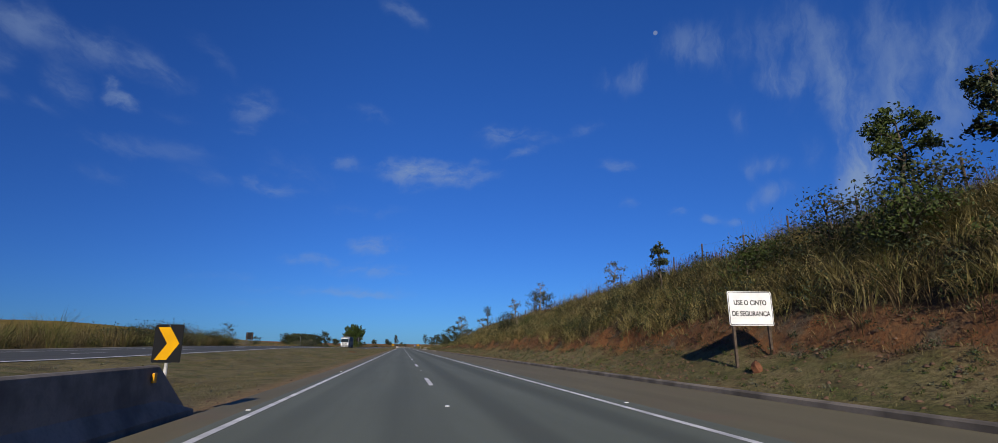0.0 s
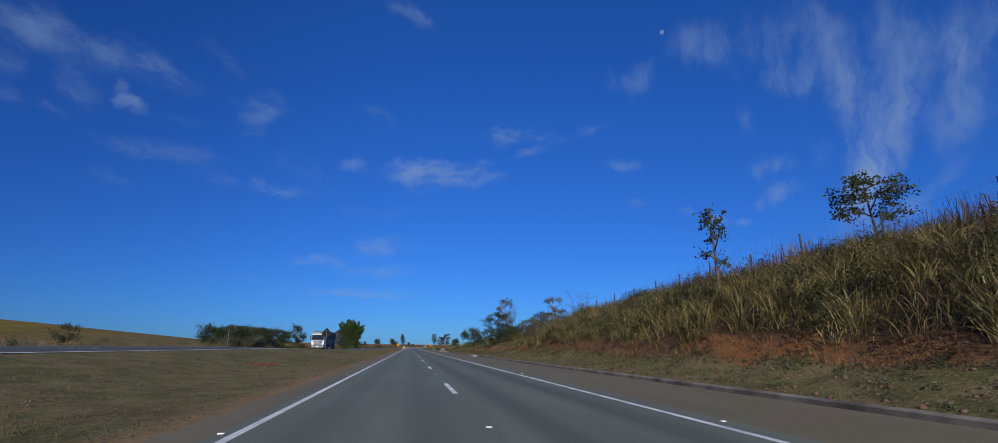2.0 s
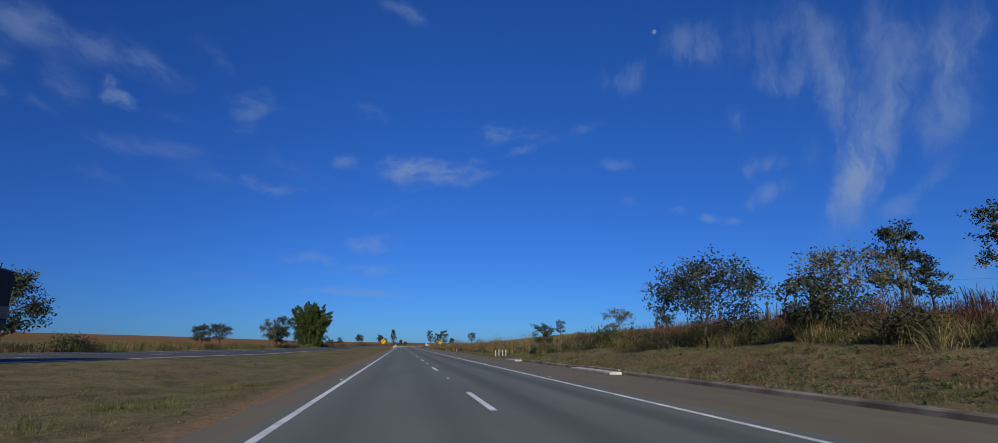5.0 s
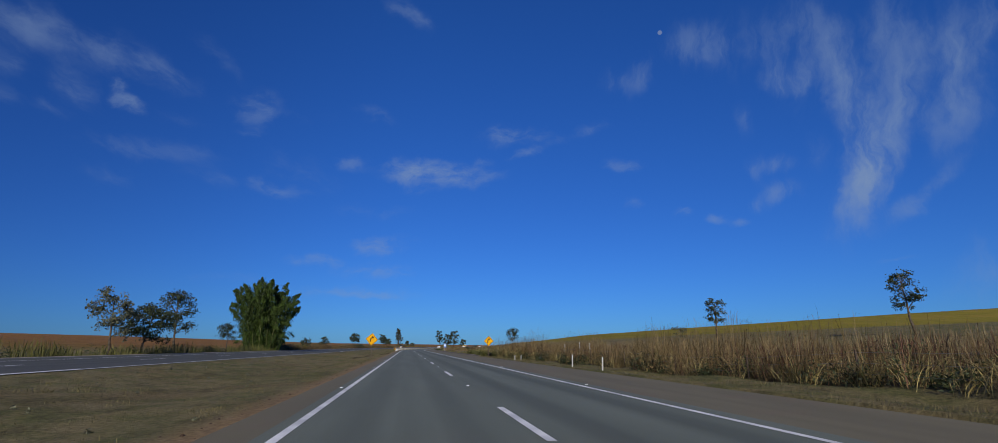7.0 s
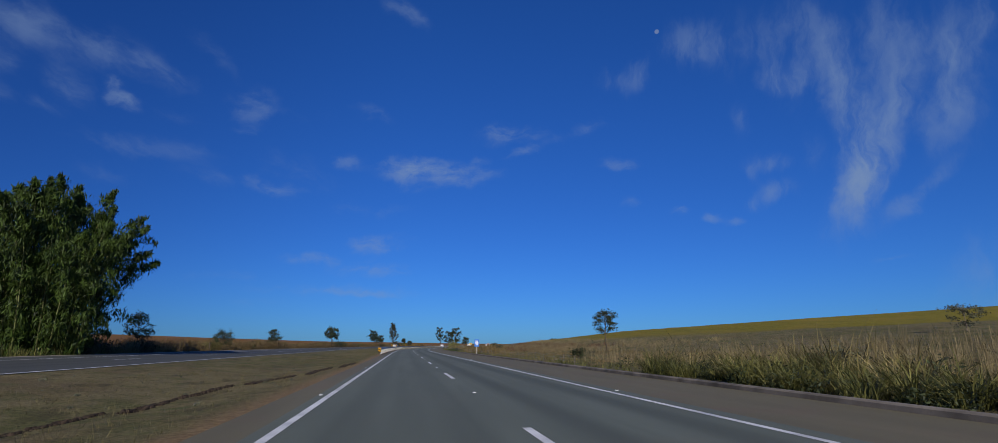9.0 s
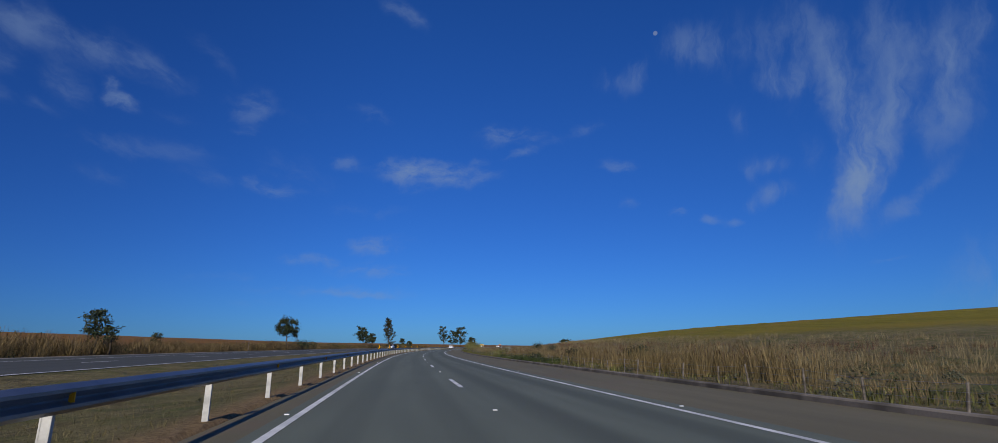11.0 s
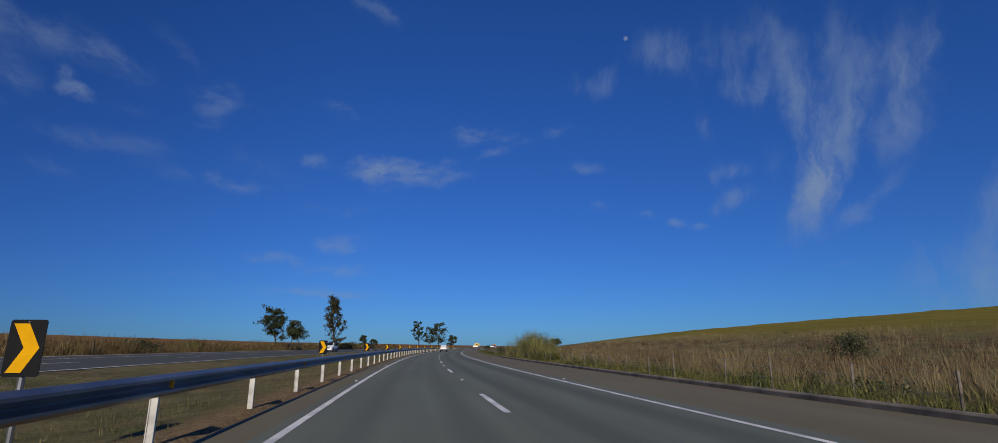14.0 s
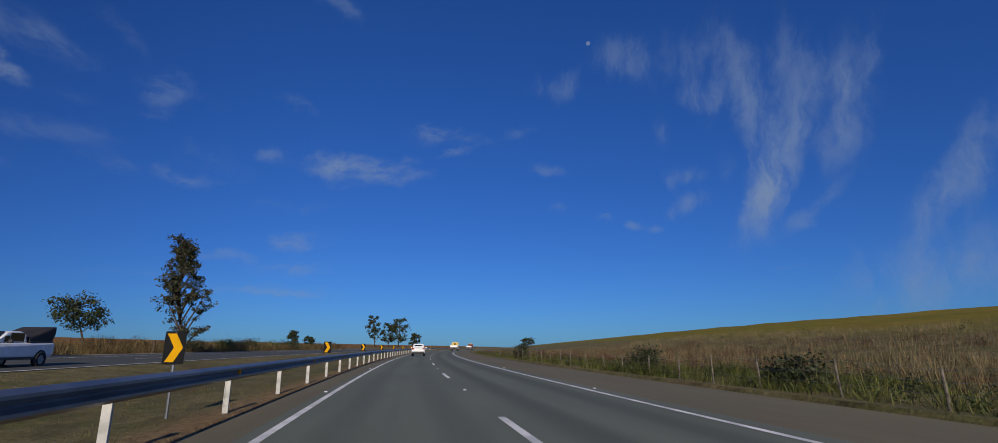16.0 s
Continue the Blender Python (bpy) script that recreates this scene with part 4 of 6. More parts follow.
def seat_belt_sign():
    w, h, zb, zt = 1.50, 1.06, 1.01, 2.07
    root = thing("road_sign", "white sign reading USE O CINTO DE SEGURANÇA on two posts", "road sign", s=14.9, u=9.75, turn=2)
    c = (zb + zt) / 2
    panel = outline_panel("panel", moved(rounded(w, h, 0.05), 0, c), 0.02, 0, M_SIGNWHITE, root)
    ring_panel("border", moved(rounded(w - 0.04, h - 0.04, 0.045), 0, c), moved(rounded(w - 0.075, h - 0.075, 0.035), 0, c), -0.003, 0, M_BLACK, panel)
    lettering("USE O CINTO", 0.18, panel, (0, -0.003, c + 0.17), M_BLACK)
    lettering("DE SEGURANÇA", 0.176, panel, (0, -0.003, c - 0.17), M_BLACK)
    for x in (-0.60, 0.60):
        part("post", boxed((0.08, 0.08, zt + 0.1), (x, 0.065, (zt - 0.5) / 2), 0.008), M_POSTWOOD, root)
    part("crossbar", boxed((w - 0.1, 0.035, 0.06), (0, 0.04, c + 0.3), 0.006), M_SIGN_STEEL, root)


def chevron_sign(s, u, z, panel_h, panel_w, low, turn, posts=True):
    """A black panel with a yellow chevron pointing right."""
    root = thing("chevron_sign", "black panel with one yellow chevron pointing along the bend", "road sign", "chevron signs on the bend", s=s, u=u, z=z, turn=turn)
    c = low + panel_h / 2
    face = outline_panel("panel", moved(rounded(panel_w, panel_h, 0.03), 0, c), 0.006, 0, M_BLACK, root)
    a, b, t = panel_w * 0.40, panel_h * 0.43, panel_w * 0.42
    outline_panel("chevron", moved([(-a, b), (-a + t, b), (a, 0), (-a + t, -b), (-a, -b), (a - t, 0)], 0, c), 0.003, -0.004, M_YELLOW, face, "bright yellow chevron")
    part("post", rodded(((0, 0.04, -0.4), (0, 0.04, low + panel_h * 0.9), 0.03, 0.03)), M_STEEL if posts else M_POSTWHITE, root)
    bolt = rodded(((0, -0.006, c + panel_h * 0.46), (0, 0.02, c + panel_h * 0.46), 0.012, 0.012), sides=6)
    part("bolt", bolt, M_STEEL, root)


def bend_arrow(k):
    """Outline of an arrow that rises and turns right, k metres tall."""
    left, right = [(-0.30, -0.5)], [(-0.10, -0.5)]
    for i in range(9):
        a = radians(180 - 62 * i / 8)
        cx, cz, r = 0.42, -0.16, 0.62
        left.append((cx + math.cos(a) * (r + 0.10), cz + math.sin(a) * (r + 0.10)))
        right.append((cx + math.cos(a) * (r - 0.10), cz + math.sin(a) * (r - 0.10)))
    ex, ez = (left[-1][0] + right[-1][0]) / 2, (left[-1][1] + right[-1][1]) / 2
    d = radians(180 - 62 - 90)
    ax, az = math.cos(d), math.sin(d)
    head = [(ex - az * 0.26 - ax * 0.05, ez + ax * 0.26 - az * 0.05), (ex + ax * 0.42, ez + az * 0.42), (ex + az * 0.26 - ax * 0.05, ez - ax * 0.26 - az * 0.05)]
    return [(x * k, z * k) for x, z in left + head + right[::-1]]


def bend_sign(s, u, centre, lean, side=0.98):
    """A yellow warning diamond."""
    root = thing("warning_sign", "yellow diamond sign with a curved black arrow" + (", leaning on its post" if lean else ""), "road sign", "bend warning signs", s=s, u=u)
    dia = rounded(side, side, 0.06)
    face = outline_panel("panel", moved(dia, 0, centre, 45 - lean), 0.006, 0, M_YELLOW, root)
    ring_panel("border", moved(rounded(side - 0.05, side - 0.05, 0.05), 0, centre, 45 - lean), moved(rounded(side - 0.10, side - 0.10, 0.04), 0, centre, 45 - lean), -0.004, 0, M_BLACK, face)
    outline_panel("arrow", moved(bend_arrow(0.57 * side), -0.03, centre, -lean), 0.003, -0.004, M_BLACK, face, "black curved arrow")
    part("post", rodded(((0.02, 0.04, -0.4), (0, 0.04, centre + 0.3), 0.035, 0.035)), M_POLE, root)


def sign_back(s, u, centre, side, turn45, label, w=None, h=None, turn=4):
    """A sign for the other traffic, seen from its grey back."""
    root = thing("road_sign", label, "road sign", s=s, u=u, turn=turn)
    pts = moved(rounded(side, side, 0.05), 0, centre, 45) if turn45 else moved(rounded(w, h, 0.05), 0, centre)
    outline_panel("panel", pts, 0.006, 0, M_SIGN_STEEL, root)
    if turn45:
        outline_panel("facing", [((x) * 0.97, (z - centre) * 0.97 + centre) for x, z in pts], 0.003, 0.009, M_YELLOW, root)
    bars = ((0,) if turn45 else (-w * 0.35, w * 0.35))
    for x in bars:
        part("post", rodded(((x, -0.05, -0.4), (x, -0.05, centre + (side * 0.5 if turn45 else h * 0.48)), 0.04, 0.04)), M_STEEL if turn45 else M_POLE, root, "pale galvanised post" if turn45 else "")
    for dz in (-0.25, 0.25):
        part("bracket", boxed((0.5 if turn45 else w * 0.9, 0.03, 0.05), (0, -0.018, centre + dz), 0.005), M_SIGN_STEEL, root)


def kilometre_sign():
    root = thing("kilometre_sign", "small blue roadside marker panel with white bars", "road sign", s=371, u=7.6)
    face = outline_panel("panel", moved(rounded(0.62, 0.95, 0.04), 0, 1.45), 0.006, 0, M_BLUE, root)
    part("text_bar", boxed((0.34, 0.003, 0.10), (0, -0.003, 1.68)), M_SIGNWHITE, face)
    part("text_bar", boxed((0.40, 0.003, 0.16), (0, -0.003, 1.45)), M_SIGNWHITE, face)
    part("text_bar", boxed((0.30, 0.003, 0.08), (0, -0.003, 1.22)), M_SIGNWHITE, face)
    part("post", boxed((0.07, 0.05, 2.0), (0, 0.04, 0.65), 0.01), M_POSTWHITE, root)


# ---- barriers, kerbs, posts ----
def sweep(profile, s0, s1, step, u, z=0.0, level=None, side=0.0):
    """A bmesh of a profile (across, up) carried along the road."""
    bm = bmesh.new()
    ss = np.append(np.arange(s0, s1, step), s1)
    rings = []
    for s in ss:
        ring = []
        for a, b in profile:
            x, y = plan(float(s), u + a + side * (s - s0))
            ring.append(bm.verts.new((float(x), float(y), b + z + (float(level(s)) if level else 0))))
        rings.append(ring)
    n = len(profile)
    for lo, hi in zip(rings, rings[1:]):
        for k in range(n):
            bm.faces.new((lo[k], lo[(k + 1) % n], hi[(k + 1) % n], hi[k]))
    bm.faces.new(rings[0][::-1])
    bm.faces.new(rings[-1])
    return bm


def kerb(s0, s1):
    ob = part("kerb", sweep([(0, -0.1), (0.0, 0.10), (0.03, 0.135), (0.15, 0.14), (0.17, 0.12), (0.17, -0.1)], s0, s1, 2.0, 7.32), M_KERB)
    tagged(ob, "weathered concrete kerb, stained with red soil", "kerb", kind="structure")


def drain_slab(s, length):
    root = thing("drain_inlet", "pale concrete drain inlet slab set into the kerb", "drain", s=s, u=6.95, z=0.0)
    part("slab", boxed((0.55, length, 0.12), (0.1, 0, 0.05), 0.03), M_CONCRETE_PALE, root)
    part("lip", boxed((0.14, length * 0.92, 0.08), (0.36, 0, 0.165), 0.02), M_CONCRETE, root)


def concrete_barrier():
    root = thing("concrete_barrier", "grey concrete safety barrier with a sloping end beside the median", "barrier", s=0, u=0, z=0)
    root.matrix_basis = pose(0, 0, 0)
    prof = [(-0.30, -0.1), (-0.30, 0.07), (-0.14, 0.32), (-0.09, 0.86), (-0.05, 0.89), (0.05, 0.89), (0.09, 0.86), (0.14, 0.32), (0.30, 0.07), (0.30, -0.1)]
    bm = sweep(prof, -60, 10.0, 3.0, -5.05)
    low = [(a * 1.05, min(b, 0.55)) for a, b in prof]
    x, y = plan(10.0, -5.05)
    ends = [[bm.verts.new((float(x) + a, 10.0, b)) for a, b in prof], [bm.verts.new((float(x) + a, 11.1, min(b, 0.12))) for a, b in low]]
    for k in range(len(prof)):
        j = (k + 1) % len(prof)
        bm.faces.new((ends[0][k], ends[0][j], ends[1][j], ends[1][k]))
    bm.faces.new(ends[1])
    part("barrier_body", bm, M_CONCRETE, root)
    part("reflector", boxed((0.04, 0.10, 0.16), (-4.90, 9.7, 0.70), 0.01), M_AMBER, root, "amber reflector")


def guard_rail():
    """A W-beam on white posts round the outside of the bend."""
    s0, s1 = 373.0, 800.0
    root = thing("guard_rail", "galvanised W-beam guard rail on white posts", "guard rail", s=s0, u=-4.6, z=0)
    root.matrix_basis = pose(0, 0, 0)
    wave = [(a, 0.63 + (b - 0.42) * 0.78) for a, b in ((0.0, 0.42), (0.015, 0.43), (0.07, 0.475), (0.07, 0.515), (0.015, 0.56), (0.0, 0.585), (0.015, 0.61), (0.07, 0.655), (0.07, 0.695), (0.015, 0.74), (0.0, 0.75))]
    back = [(a - 0.006, b) for a, b in wave][::-1]
    k = s0
    while k < s1:
        e = min(k + 8.0, s1)
        part("beam", sweep(wave + back, k, e, 2.0, -4.72), M_STEEL, root, smooth=False)
        k = e
    post_bm = bmesh.new()
    box(post_bm, (0.09, 0.05, 1.2), (0, 0, 0.19), 0.008)
    box(post_bm, (0.02, 0.11, 1.2), (-0.04, 0.03, 0.19))
    first = part("post", post_bm, M_POSTWHITE, root)
    spacer = part("spacer", boxed((0.10, 0.11, 0.18), (0.02, 0.0, 0.74), 0.008), M_STEEL, first)
    eye = part("reflector", boxed((0.05, 0.012, 0.09), (0.17, -0.02, 0.765), 0.004), M_AMBER, first, "amber reflector")
    n = int((s1 - s0) / 4)
    for i in range(n):
        m = spot(s0 + 1.25 + 4 * i, -4.84, 0.0)
        if i == 0:
            first.matrix_basis = m
            continue
        p = new("post", first.data)
        p.parent, p.matrix_basis = root, m
        q = new("spacer", spacer.data)
        q.parent = p
        if i % 2 == 0:
            r = new("reflector", eye.data)
            r.parent = p
            tagged(r, "amber reflector")
    head = part("end_terminal", boxed((0.16, 0.5, 0.36), (0, 0, 0.765), 0.06), M_STEEL, root)
    head.matrix_basis = spot(s0 - 0.1, -4.72, 0)
    for i in range(4):
        st = part("stripe", boxed((0.40, 0.01, 0.13), (0, -0.02, 0.38 + 0.14 * i), 0.0, Matrix.Rotation(radians(25), 3, "Y")), (M_BLACK, M_YELLOW)[i % 2], root)
        st.matrix_basis = spot(s0 - 0.4, -4.9, 0)
    pp = part("marker_post", boxed((0.08, 0.05, 0.9), (0, 0.02, 0.4), 0.005), M_POSTWOOD, root)
    pp.matrix_basis = spot(s0 - 0.4, -4.9, 0)


def fence(s0, s1, gap, u, height, thick, material, seed, label, wires=3, round_post=True):
    """A wire fence: leaning posts and thin wires."""
    rng = np.random.default_rng(seed)
    root = thing("wire_fence", label, "fence", s=s0, u=u, z=0)
    root.matrix_basis = pose(0, 0, 0)
    tops = []
    s = s0
    while s < s1:
        uu = u + rng.normal(0, 0.12)
        x, y, z = foot(s, uu)
        h = height * rng.uniform(0.85, 1.12)
        dx, dy = rng.normal(0, 0.05, 2)
        if round_post:
            bm = rodded(((0, 0, -0.3), (dx, dy, h), thick, thick * 0.85), sides=7)
        else:
            bm = boxed((thick * 1.6, thick * 1.6, h + 0.3), (0, 0, (h - 0.3) / 2), 0.01)
        p = part("post", bm, material, root)
        p.location = (x, y, z)
        tops.append((x, y, z, h))
        s += gap * rng.uniform(0.85, 1.15)
    bm = bmesh.new()
    for a, b in zip(tops, tops[1:]):
        for k in range(wires):
            f = 0.35 + 0.58 * k / max(1, wires - 1)
            rod(bm, (a[0], a[1], a[2] + a[3] * f), (b[0], b[1], b[2] + b[3] * f), 0.0035, 0.0035, 3, False)
    part("wire_strand", bm, M_STEEL, root)


def road_stud(s, u):
    root = part("road_stud", boxed((0.09, 0.06, 0.016), (0, 0, 0.009), 0.006), M_SIGNWHITE)
    root.matrix_basis = spot(s, u, 0.0)
    return tagged(root, "small white raised reflective road stud", "road stud", "road studs")


# ---- vehicles ----
def loft(sections):
    """A bmesh through closed sections, each a list of points with the same count."""
    bm = bmesh.new()
    rings = [[bm.verts.new(p) for p in sec] for sec in sections]
    n = len(rings[0])
    for lo, hi in zip(rings, rings[1:]):
        for k in range(n):
            bm.faces.new((lo[k], lo[(k + 1) % n], hi[(k + 1) % n], hi[k]))
    bm.faces.new(rings[0][::-1])
    bm.faces.new(rings[-1])
    return bm


def slab_section(y, w, z0, z1, round_top=0.12, pinch=0.06):
    """Across section of a car body at y: rounded shoulders, tucked-in sills."""
    h = w / 2
    return [(-h + pinch, y, z0), (-h, y, z0 + 0.16), (-h, y, z1 - round_top * 1.4), (-h + round_top * 0.35, y, z1 - round_top * 0.4), (-h + round_top, y, z1),
            (h - round_top, y, z1), (h - round_top * 0.35, y, z1 - round_top * 0.4), (h, y, z1 - round_top * 1.4), (h, y, z0 + 0.16), (h - pinch, y, z0)]


def wheel(parent, x, y, r, w):
    hub = new("wheel")
    hub.parent = parent
    hub.location = (x, y, r)
    bm = bmesh.new()
    prof = [(0.0, r * 0.62), (0.0, r * 0.94), (w * 0.18, r), (w * 0.82, r), (w, r * 0.94), (w, r * 0.62)]
    rings = []
    for k in range(20):
        a = k * math.tau / 20
        rings.append([bm.verts.new((p - w / 2, math.cos(a) * q, math.sin(a) * q)) for p, q in prof])
    for k in range(20):
        lo, hi = rings[k], rings[(k + 1) % 20]
        for j in range(len(prof) - 1):
            bm.faces.new((lo[j], lo[j + 1], hi[j + 1], hi[j]))
    me = bpy.data.meshes.new("tyre")
    bmesh.ops.recalc_face_normals(bm, faces=bm.faces)
    bm.to_mesh(me), bm.free()
    me.materials.append(M_TYRE)
    new("tyre", me).parent = hub
    rim = rodded(((-w * 0.4, 0, 0), (w * 0.4, 0, 0), r * 0.62, r * 0.62), sides=16)
    for k in range(5):
        a = k * math.tau / 5
        for sx in (-1, 1):
            box(rim, (0.03, r * 0.16, r * 0.5), (sx * w * 0.42, math.cos(a) * r * 0.33, math.sin(a) * r * 0.33), 0.0, Matrix.Rotation(a - math.pi / 2, 3, "X"))
    part("rim", rim, M_RIM, hub)
    return hub


def suv(s, u):
    """A white compact sport utility car; its nose points along +y."""
    root = thing("suv", "white compact SUV driving ahead, seen from behind", "car", s=s, u=u, z=0)
    w = 1.80
    body = part("body", loft([slab_section(0.05, w * 0.90, 0.45, 0.98), slab_section(0.18, w * 0.98, 0.36, 1.06), slab_section(0.9, w, 0.30, 1.08), slab_section(2.9, w, 0.30, 1.06),
                              slab_section(3.3, w * 0.98, 0.30, 1.02), slab_section(4.05, w * 0.93, 0.34, 0.93), slab_section(4.28, w * 0.82, 0.42, 0.80)]), M_CAR, root, smooth=False)
    part("cabin", loft([slab_section(0.20, w * 0.84, 1.0, 1.12, 0.1), slab_section(0.62, w * 0.80, 1.0, 1.58, 0.12), slab_section(1.0, w * 0.80, 1.0, 1.66, 0.12), slab_section(2.2, w * 0.80, 1.0, 1.66, 0.12),
                        slab_section(2.6, w * 0.80, 1.0, 1.60, 0.12), slab_section(3.35, w * 0.86, 1.0, 1.06, 0.02)]), M_CAR, root)
    rear = outline_panel("rear_window", [(-0.58, 0), (0.58, 0), (0.50, 0.46), (-0.50, 0.46)], 0.012, 0, M_GLASS, root)
    rear.matrix_basis = pose(0, 0.235, 1.13, -43 + 5, 0, 0)
    screen = outline_panel("windscreen", [(-0.66, 0), (0.66, 0), (0.56, 0.85), (-0.56, 0.85)], 0.012, 0, M_GLASS, root)
    screen.matrix_basis = pose(0, 3.28, 1.09, 52, 0, 0)
    for sx in (-1, 1):
        for y0, y1 in ((0.72, 1.55), (1.62, 2.62)):
            g = part("side_window", boxed((0.014, y1 - y0, 0.40), (sx * (w * 0.40 + 0.004), (y0 + y1) / 2, 1.34), 0.005), M_GLASS, root)
        part("tail_lamp", boxed((0.26, 0.10, 0.26), (sx * 0.70, 0.10, 0.98), 0.03), M_LAMP_RED, root, "red tail lamp")
        part("headlamp", boxed((0.34, 0.10, 0.16), (sx * 0.58, 4.17, 0.76), 0.03), M_LAMP_CLEAR, root, "clear headlamp")
        part("door_mirror", boxed((0.20, 0.10, 0.15), (sx * 1.0, 2.75, 1.12), 0.04), M_CAR, root)
        part("roof_rail", boxed((0.04, 1.9, 0.05), (sx * 0.62, 1.6, 1.70), 0.015), M_TRIM, root)
        for y in (0.82, 3.42):
            wheel(root, sx * 0.79, y, 0.34, 0.22)
    part("rear_bumper", boxed((1.66, 0.22, 0.30), (0, 0.10, 0.48), 0.06), M_TRIM, root, "black plastic rear bumper")
    part("number_plate", boxed((0.42, 0.012, 0.13), (0, 0.045, 0.80), 0.004), M_SIGNWHITE, root, "plain pale plate")


def pickup(s, u):
    """A white pickup coming the other way; its nose points along -y."""
    root = thing("pickup_truck", "white pickup with a dark covered load on the opposite carriageway", "pickup", s=s, u=u, z=float(far_level(s)), turn=0)
    w = 1.72
    part("body", loft([slab_section(-2.35, w * 0.84, 0.50, 0.82, 0.10), slab_section(-2.2, w * 0.94, 0.40, 0.92, 0.12), slab_section(-1.9, w * 0.98, 0.38, 0.98, 0.12), slab_section(-1.05, w, 0.38, 1.06, 0.10),
                       slab_section(0.62, w, 0.38, 1.08, 0.08), slab_section(2.2, w, 0.42, 1.10, 0.05), slab_section(2.35, w * 0.97, 0.50, 1.08, 0.05)]), M_CAR, root)
    part("cabin", loft([slab_section(-1.20, w * 0.88, 1.0, 1.08, 0.02), slab_section(-0.50, w * 0.80, 1.0, 1.52, 0.08), slab_section(-0.2, w * 0.79, 1.0, 1.58, 0.10), slab_section(0.35, w * 0.80, 1.0, 1.58, 0.10), slab_section(0.56, w * 0.82, 1.0, 1.50, 0.08),
                        slab_section(0.62, w * 0.84, 1.0, 1.12, 0.02)]), M_CAR, root)
    screen = outline_panel("windscreen", [(-0.66, 0), (0.66, 0), (0.56, 0.78), (-0.56, 0.78)], 0.012, 0, M_GLASS, root)
    screen.matrix_basis = pose(0, -1.16, 1.10, -53, 0, 0)
    part("grille", boxed((0.9, 0.05, 0.20), (0, -2.34, 0.74), 0.03), M_TRIM, root, "black grille")
    for sx in (-1, 1):
        part("side_window", boxed((0.016, 0.82, 0.36), (sx * (w * 0.41 + 0.006), 0.05, 1.32), 0.005), M_GLASS, root)
        part("quarter_glass", boxed((0.016, 0.26, 0.24), (sx * (w * 0.42 + 0.004), -0.58, 1.24), 0.005), M_GLASS, root)
        part("sill", boxed((0.06, 2.1, 0.12), (sx * w * 0.49, 0.0, 0.42), 0.02), M_TRIM, root, "black plastic sill")
        part("headlamp", boxed((0.34, 0.12, 0.18), (sx * 0.58, -2.24, 0.80), 0.04), M_LAMP_CLEAR, root, "clear headlamp")
        part("door_mirror", boxed((0.18, 0.10, 0.16), (sx * 0.95, -0.70, 1.14), 0.04), M_TRIM, root)
        part("bed_rail", boxed((0.05, 1.62, 0.05), (sx * 0.80, 1.50, 1.13), 0.015), M_TRIM, root)
        for y in (-1.48, 1.48):
            part("wheel_arch", rodded(((sx * 0.80, y, 0.36), (sx * (w * 0.5 + 0.006), y, 0.36), 0.42, 0.42), sides=18), M_TRIM, root, "black wheel arch")
            wheel(root, sx * 0.80, y, 0.34, 0.22)
    cover = loft([slab_section(0.75, 1.5, 1.05, 1.30, 0.05, 0.0), slab_section(1.4, 1.5, 1.05, 1.52, 0.06, 0.0), slab_section(2.25, 1.5, 1.05, 1.80, 0.06, 0.0), slab_section(2.45, 1.5, 1.5, 1.84, 0.05, 0.0)])
    part("load_cover", cover, M_TARP, root, "dark sheet rising over the load")
    part("bumper", boxed((1.6, 0.18, 0.22), (0, -2.32, 0.50), 0.05), M_CAR, root)


